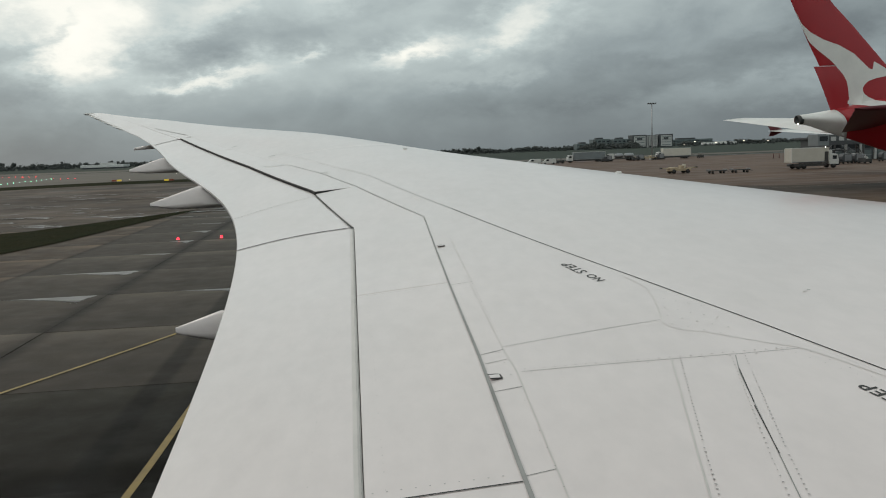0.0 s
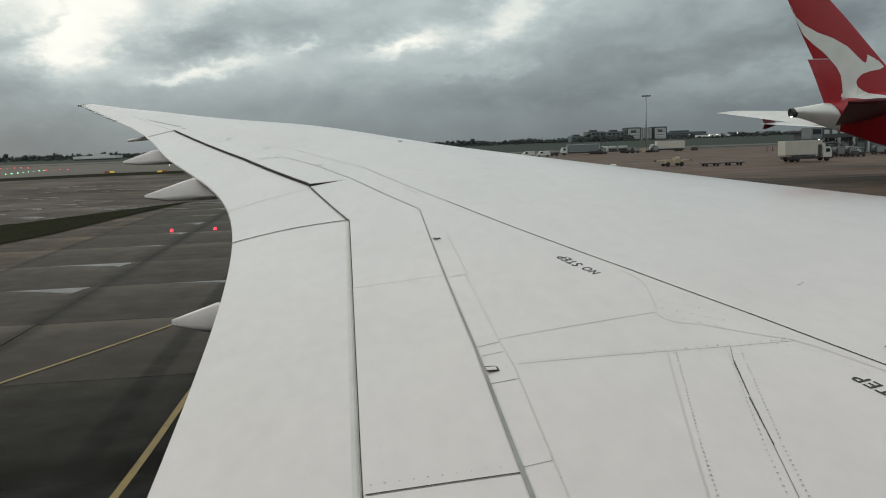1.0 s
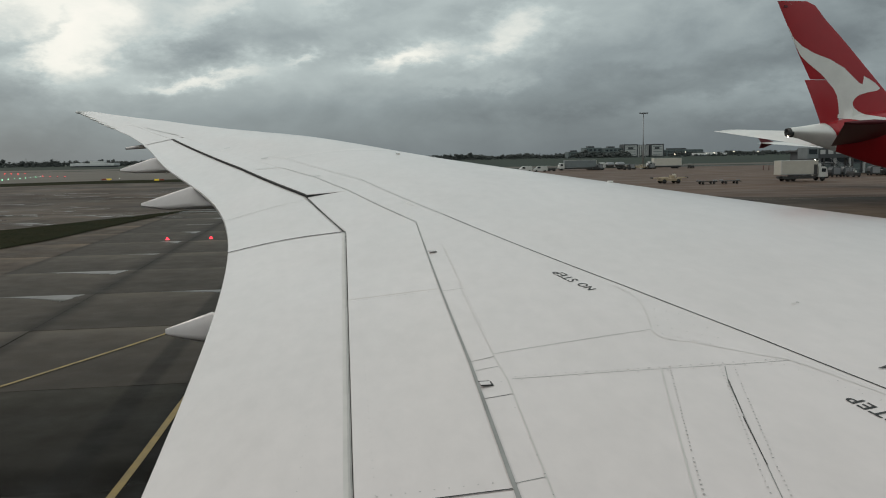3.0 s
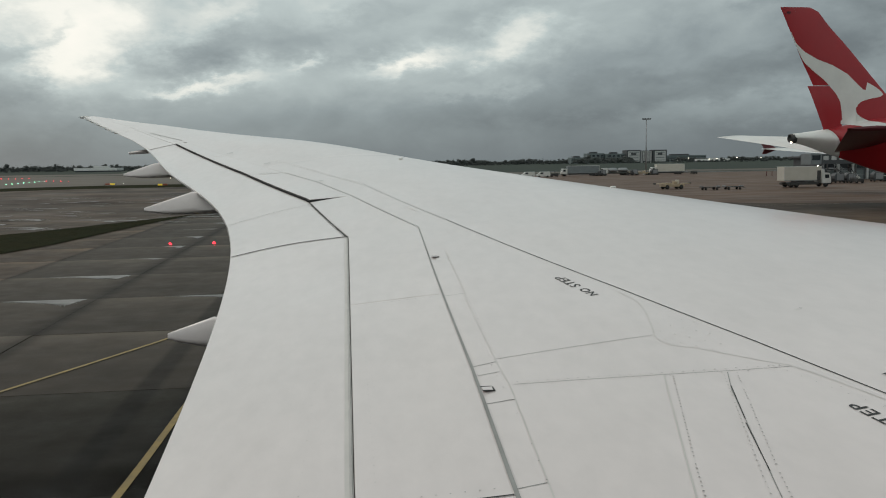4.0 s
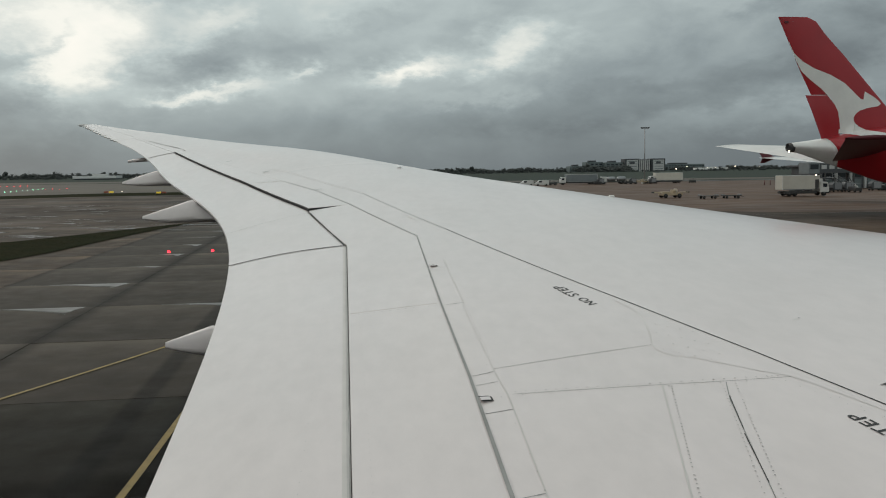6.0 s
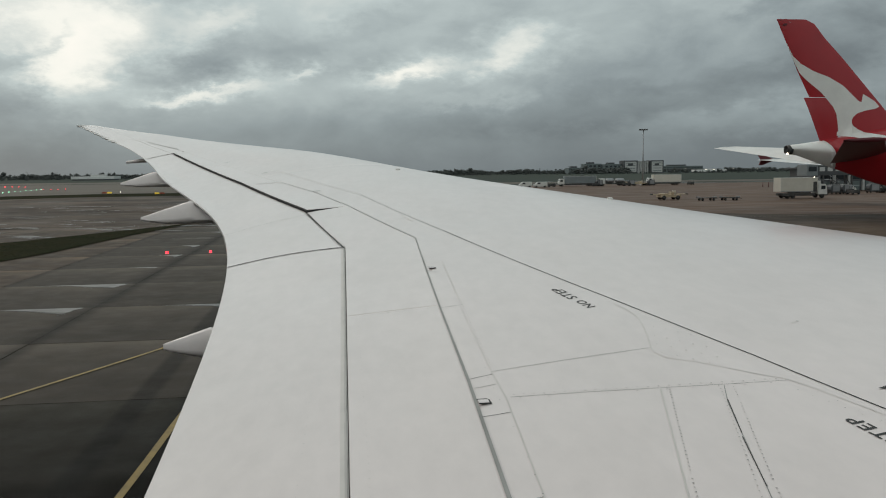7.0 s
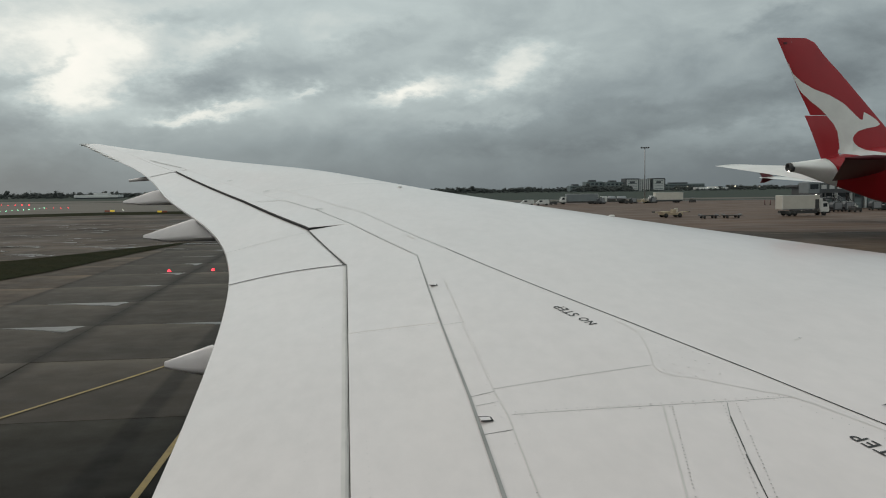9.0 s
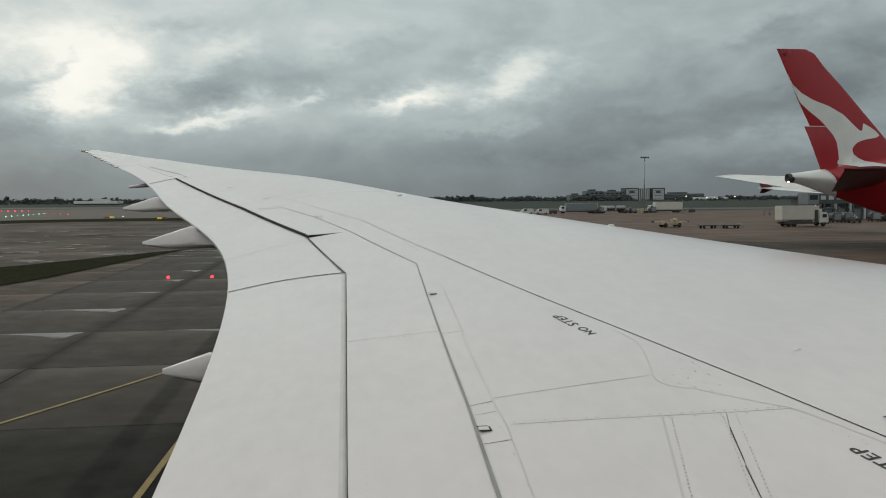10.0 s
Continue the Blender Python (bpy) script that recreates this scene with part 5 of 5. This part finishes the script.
def container(m):
    v = empty("cargo_container", m, "dull dark cargo container on the apron", "container", "cargo containers")
    bm = bmesh.new()
    prof = [(-1.0, 0.5), (1.0, 0.5), (1.0, 2.1), (-1.0, 2.1), (-1.45, 1.6), (-1.45, 1.0)]
    lo = [bm.verts.new((x, -0.75, z)) for x, z in prof]
    hi = [bm.verts.new((x, 0.75, z)) for x, z in prof]
    bm.faces.new(lo)
    bm.faces.new(hi[::-1])
    for i in range(6):
        bm.faces.new((lo[(i + 1) % 6], lo[i], hi[i], hi[(i + 1) % 6]))
    part("shell", bm, CLADDARK, v)
    box("door_panel", -0.85, 0.85, -0.78, -0.755, 0.62, 1.98, STEEL, v, "", 0.01)
    box("trolley", -1.5, 1.5, -0.8, 0.8, 0.36, 0.49, DARK, v)
    for x in (-1.1, 1.1):
        for y in (-0.65, 0.65):
            wheel(v, x, y, 0.22, 0.16)
    return v


c_one = container(pose(106.5, 171, 0, 0, 0, 6))
copy_thing(one, pose(116.5, 182, 0, 0, 0, 15))
copy_thing(one, pose(127.5, 184, 0, 0, 0, 170))
for x, y, a in ((110, 172, 3), (119.5, 176, -5), (123, 175, 2), (127, 186, 10)):
    copy_thing(c_one, pose(x, y, 0, 0, 0, a))

for x, y, a in ((93.4, 296, 4), (95.2, 303, 0), (105.4, 295, -3), (113.0, 295, 5), (115.6, 302, 2)):
    copy_thing(c_one, pose(x, y, 0, 0, 0, a))
for x, y, a in ((74.6, 294, 5), (91.5, 294, 178), (103.2, 294, 0), (128.8, 296, 90)):
    copy_thing(t_one, pose(x, y, 0, 0, 0, a))


# ---- signs and lamps beyond the taxiway ----
def taxi_sign(x, y, mats):
    z = terrain(x, y)
    v = empty("taxiway_sign", pose(x, y, z), "lit yellow and red taxiway sign board", "sign", "taxiway signs")
    for k, mt in enumerate(mats):
        box("sign_panel", -1.15 + 1.2 * k, -0.1 + 1.2 * k, -0.12, 0.12, 0.2, 0.6, mt, v, "", 0.03)
    for dx in (-1.3, 1.3):
        rod("leg", (dx, 0, -0.1), (dx, 0, 0.3), 0.06, DARK, v, "", None, 6)


taxi_sign(-58.6, 210, (SIGN_RED, SIGN_YELLOW))
taxi_sign(-45.5, 206.5, (SIGN_YELLOW, SIGN_RED))


def ground_lamp(x, y, mat, label, group, r=0.13):
    z = terrain(x, y)
    v = empty("runway_lamp", pose(x, y, z), label, "lamp", group)
    rod("stem", (0, 0, -0.1), (0, 0, 0.25), 0.05, DARK, v, "", None, 6)
    bm = bmesh.new()
    bmesh.ops.create_icosphere(bm, subdivisions=2, radius=r, matrix=Matrix.Translation((0, 0, 0.25 + r * 0.8)))
    part("globe", bm, mat, v, "", True)


for i in range(14):
    ground_lamp(-140 + 2.4 * i, 306 - 0.5 * i, LAMP_RED, "red glowing runway lamp on a short stem", "red runway lamps", 0.13)
for i in range(4):
    ground_lamp(-87.4 + 2.35 * i, 252.4 - 1.1 * i, LAMP_RED, "dim red runway lamp on a short stem", "red runway lamps", 0.09)
for i in range(12):
    ground_lamp(-88.2, 209 + 4.0 * i, LAMP_GREEN, "green glowing runway lamp on a short stem", "green runway lamps", 0.10)
for x, y in ((-57.8, 219.3), (-56.6, 272.6), (-118.0, 226.0)):
    ground_lamp(x, y, LAMP_WHITE, "white glowing runway lamp on a short stem", "white runway lamps", 0.07)


def inset_lamp(x, y):
    v = empty("stop_bar_lamp", pose(x, y, 0.0), "small inset red taxiway stop lamp", "lamp", "stop bar lamps")
    bm = rod_bm(bmesh.new(), (0, 0, -0.02), (0, 0, 0.03), 0.16, 0.13, 14)
    part("housing", bm, STEEL, v)
    bm = bmesh.new()
    bmesh.ops.create_uvsphere(bm, u_segments=12, v_segments=8, radius=0.13, matrix=Matrix.Translation((0, 0, 0.05)) @ Matrix.Diagonal((0.8, 0.8, 1.0, 1)))
    part("lens", bm, LAMP_RED, v, "glowing red lens", True)


for x in (-16.0, -12.8, -9.6):
    inset_lamp(x, 63.8)


# ---- distance: buildings and trees ----
def office(x0, x1, y, h, kind, label):
    v = empty("office_building", pose((x0 + x1) / 2, y, 0), label, "building")
    w = (x1 - x0) / 2
    z0 = -0.2
    if kind == "framed":
        box("wall", -w, w, 0, 22, z0, h, CLADDARK, v, "", 0.1)
        box("front_panel", -w + 2.2, w - 2.2, -0.5, 0.05, 1.5, h - 2.0, CLADDING, v, "", 0.05)
        for k in range(4):
            zz = 3.5 + k * (h - 7) / 3.3
            box("window_band", -w + 4, w - 4, -0.7, -0.4, zz, zz + 0.9, CLADBLUE, v, "", 0.02)
        box("upper_mark", -w + 7, w - 8, -0.75, -0.45, h - 8.6, h - 5.0, CLADDARK, v, "plain dark bar on the front", 0.02)
    elif kind == "louvre":
        box("wall", -w, w, 2, 22, z0, h, CLADDARK, v, "", 0.1)
        n = int((x1 - x0) / 3.2)
        for k in range(n):
            x = -w + (k + 0.5) * 2 * w / n
            box("fin_panel", x - 1.0, x + 1.0, 0.6, 2.0, z0, h - 0.6, CLADDING, v, "", 0.05)
    else:
        box("wall", -w, w, 0, 22, z0, h, CLADBLUE, v, "", 0.1)
        n = max(int((x1 - x0) / 6), 1)
        for k in range(n):
            x = -w + (k + 0.5) * 2 * w / n
            for lv in range(3):
                zz = 2.5 + lv * (h - 3.5) / 3
                box("window", x - 2.3, x + 2.3, -0.15, 0.05, zz, zz + (h - 3.5) / 3 - 1.6, GLASS, v, "", 0.02)
        box("roof_plant", -w * 0.5, w * 0.3, 6, 16, h, h + 2.6, CLADDARK, v, "", 0.05)


office(470, 494, 1322, 21, "framed", "dark framed office block with white front")
office(495, 515, 1326, 20, "louvre", "office block with white upright fins")
office(516, 539, 1322, 21, "framed", "dark framed office block with white front")
office(440, 469, 1330, 15.5, "glass", "grey glass office block")
office(410, 439, 1345, 16.5, "glass", "grey glass office block with roof plant")
office(384, 409, 1350, 10, "glass", "low grey office block")
office(600, 690, 1500, 12, "glass", "low dark office block among trees")
office(840, 960, 1350, 15, "glass", "long dark hangar-like block behind trees")


def hangar(x0, x1, y, h):
    z = terrain(x0, y) - 0.1
    v = empty("low_shed", pose((x0 + x1) / 2, y, z), "long low white-roofed shed before trees", "building")
    w = (x1 - x0) / 2
    box("wall", -w, w, 0, 14, 0, h * 0.55, CLADDARK, v, "", 0.05)
    box("roof", -w - 0.5, w + 0.5, -0.8, 15, h * 0.3, h, ROOF, v, "", 0.1)
    box("roof_lantern", -w * 0.2, w * 0.5, 4, 10, h, h + 1.2, CLADDING, v, "", 0.05)


hangar(-172, -146, 560, 2.5)
hangar(-128, -112, 590, 1.9)
hangar(585, 638, 1300, 5.0)


def far_lamp(x, y, h):
    v = empty("street_lamp", pose(x, y, 0), "lit lamp on a tall post by the far road", "lamp", "far road lamps")
    rod("post", (0, 0, -0.2), (0, 0, h), 0.14, STEEL, v, "", 0.08, 6)
    box("lantern", -0.45, 0.45, -0.45, 0.45, h, h + 0.5, LAMP_WHITE, v, "", 0.05)


for x, h in ((542.5, 3.0), (560.7, 6.5), (595.5, 4), (601.3, 3.5), (609.1, 4.2), (643.2, 6.0), (685.4, 5.0)):
    far_lamp(x, 1285, h)


def treeline(name, x0, x1, y0, y1, count, h0, h1, seed, label):
    """A far belt of trees: tapered trunks, crowns of uneven leaf masses with ragged twigs at the rim."""
    rnd = random.Random(seed)
    g = (1 + math.sqrt(5)) / 2
    knobs = [Vector(v).normalized() for v in ((-1, g, 0), (1, g, 0), (-1, -g, 0), (1, -g, 0), (0, -1, g), (0, 1, g), (0, -1, -g), (0, 1, -g), (g, 0, -1), (g, 0, 1), (-g, 0, -1), (-g, 0, 1))]
    skin = ((0, 11, 5), (0, 5, 1), (0, 1, 7), (0, 7, 10), (0, 10, 11), (1, 5, 9), (5, 11, 4), (11, 10, 2), (10, 7, 6), (7, 1, 8),
            (3, 9, 4), (3, 4, 2), (3, 2, 6), (3, 6, 8), (3, 8, 9), (4, 9, 5), (2, 4, 11), (6, 2, 10), (8, 6, 7), (9, 8, 1))
    vs, fs = [], []
    for _ in range(count):
        u = rnd.random()
        x, y = x0 + (x1 - x0) * u + rnd.uniform(-5, 5), y0 + (y1 - y0) * u + rnd.uniform(-20, 20)
        z = terrain(x, y) - 0.2
        h = rnd.uniform(h0, h1) * (1.35 if rnd.random() < 0.06 else 1.0) * (0.92 + 0.45 * noise.noise(Vector((x * 0.02, seed, 0))))
        w = h * (rnd.uniform(0.14, 0.22) if rnd.random() < 0.25 else rnd.uniform(0.32, 0.55))
        k = len(vs)
        r = 0.03 * h
        vs += [(x - r, y, z), (x + r, y, z), (x + r * 0.3, y, z + h * 0.7), (x - r * 0.3, y, z + h * 0.7)]
        fs.append((k, k + 1, k + 2, k + 3))
        for q in range(6):
            c = Vector((x + rnd.gauss(0, 0.38) * w, y + rnd.gauss(0, 0.3) * w, z + h * rnd.uniform(0.22, 0.74)))
            size = Vector((w * rnd.uniform(0.35, 0.7), w * rnd.uniform(0.35, 0.6), h * rnd.uniform(0.12, 0.24)))
            k = len(vs)
            vs += [tuple(c[a] + v[a] * size[a] * rnd.uniform(0.6, 1.25) for a in range(3)) for v in knobs]
            fs += [(k + a, k + b, k + d) for a, b, d in skin]
        for q in range(46):
            a, b, c = rnd.gauss(0, 0.55), rnd.gauss(0, 0.4), rnd.uniform(-0.3, 1)
            px, py, pz = x + a * w, y + b * w, z + h * (0.52 + 0.48 * c * (1 - 0.3 * min(abs(a), 1.5)))
            s = h * rnd.uniform(0.02, 0.06)
            k = len(vs)
            vs += [(px + rnd.uniform(-s, s), py + rnd.uniform(-s, s), pz + rnd.uniform(-s, s)) for _ in range(3)]
            fs.append((k, k + 1, k + 2))
    ob = mesh(name, vs, fs, LEAF, None, "", True)
    return tagged(ob, label, "trees", "", "stuff")


treeline("tree_belt", -620, 40, 650, 690, 900, 3.6, 5.6, 5, "dark winter tree belt behind the airfield")
treeline("tree_belt", -420, 40, 600, 640, 300, 1.9, 3.0, 6, "dark hedges and bushes before a tree belt")
treeline("tree_belt", -100, 480, 1400, 1430, 900, 7, 10, 7, "dark winter tree belt beyond the field")
treeline("tree_belt", 540, 1300, 1450, 1400, 560, 6, 10, 8, "dark winter tree belt beside the offices")
treeline("tree_belt", 375, 470, 1290, 1300, 130, 8, 13, 12, "dark winter trees before the glass offices")
treeline("hedge", 120, 1150, 1130, 1130, 420, 3, 5, 9, "low dark hedge along the far field")

# ---- concrete slabs of the taxiway ----
def build_slabs():
    w, d, t = 6.9, 8.1, 0.06
    me = bpy.data.meshes.new("slab")
    bm = bmesh.new()
    a, b, e = w / 2 - 0.007, d / 2 - 0.007, 0.006
    low = [bm.verts.new(p) for p in ((-a, -b, -t), (a, -b, -t), (a, b, -t), (-a, b, -t))]
    mid = [bm.verts.new(p) for p in ((-a, -b, -e), (a, -b, -e), (a, b, -e), (-a, b, -e))]
    top = [bm.verts.new(p) for p in ((-a + e, -b + e, 0), (a - e, -b + e, 0), (a - e, b - e, 0), (-a + e, b - e, 0))]
    bm.faces.new(top)
    for i in range(4):
        j = (i + 1) % 4
        bm.faces.new((low[i], low[j], mid[j], mid[i]))
        bm.faces.new((mid[i], mid[j], top[j], top[i]))
    bm.to_mesh(me)
    bm.free()
    me.materials.append(SLAB)
    tan = me.copy()
    tan.materials[0] = SLAB_TAN
    shaded = me.copy()
    shaded.materials[0] = SLAB_SHADED
    field = tagged(new("slab_field"), "square wet concrete taxiway slabs with dark joints", "pavement", "", "structure")
    rnd = random.Random(11)
    for i in range(-6, 8):
        for j in range(-2, 9):
            x, y = -14.2 + w * (i + 0.5), 22.2 + d * (j + 0.5)
            # the turf island
            if x < -38 and y > 40:
                continue
            # rows nearest the aircraft use the slab with shade in its colour
            ob = bpy.data.objects.new("slab", shaded if y < 22 else tan if x < -21 else me)
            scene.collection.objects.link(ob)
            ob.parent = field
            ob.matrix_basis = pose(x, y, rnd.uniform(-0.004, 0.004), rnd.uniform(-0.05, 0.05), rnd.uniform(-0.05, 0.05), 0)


build_slabs()


def rain_water():
    """Thin films of standing water: tapering strips along the joints, and streaks on the far pavement."""
    rnd = random.Random(21)
    vs, fs = [], []

    wet = []

    def film(x, y, length, width, z, n=14, slope=0.0, rim=1.0):
        """A film that widens along x; rim: how wet it is along its far edge."""
        k = len(vs)
        ph = rnd.uniform(0, 9)
        for i in range(n + 1):
            t = i / n
            w = width * (0.06 + 0.94 * t * t) * (1 + 0.35 * noise.noise(Vector((t * 5 + ph, x, y)))) * (1 if 0 < i < n else 0.15)
            full = min(t * 1.6, 1.0) * (1 if rim > 0 or i < n - 2 else 0.3)
            for across, amount in ((0.0, rim), (0.35, 1.0), (1.0, 0.0)):
                vs.append((x + length * t, y + slope * length * t - w * across, z))
                wet.append(amount * full)
        for i in range(n):
            a = k + 3 * i
            fs.append((a, a + 1, a + 4, a + 3))
            fs.append((a + 1, a + 2, a + 5, a + 4))

    for i in range(-6, 8):
        for j in range(1, 9):
            x, y = -14.2 + 6.9 * i, 22.2 + 8.1 * (j + 1)
            if x < -25 and y > 36:
                continue
            if rnd.random() < (0.9 if i <= 0 else 0.5):
                ln = rnd.uniform(2.0, 6.4)
                film(x + 6.45 - ln, y - 0.06, ln, rnd.uniform(1.0, 2.8) * (0.5 if i > 0 else 1.0), 0.009)
    for _ in range(150):
        x, y = rnd.uniform(-110, -18), rnd.uniform(84, 165)
        if y > 118 + (x + 70) * 0.4 + 30 or x > -20 - (y - 100) * 0.1 and y < 104:
            continue
        film(x, y, rnd.uniform(3.0, 11.0), rnd.uniform(1.0, 3.2), terrain(x, y) + 0.02, 14, -0.25, 0.0)
    for _ in range(40):
        x, y = rnd.uniform(-40, 0), rnd.uniform(92, 125)
        film(x, y, rnd.uniform(2, 8), rnd.uniform(0.6, 1.8), terrain(x, y) + 0.03, 14, 0.0, 0.0)
    ob = mesh("rain_water", vs, fs, WATER)
    spot = ob.data.attributes.new("wet", "FLOAT", "POINT")
    for k, amount in enumerate(wet):
        spot.data[k].value = amount
    tagged(ob, "shallow films of rain water on concrete", "water", "", "stuff")


rain_water()

# ---- the airport, set back by the aircraft's roll along its taxi line ----
ROLL = 3.3
for thing in list(scene.objects):
    if thing.parent is None and thing not in (cam, sun, airliner):
        thing.matrix_basis = Matrix.Translation((ROLL, 0, 0)) @ thing.matrix_basis
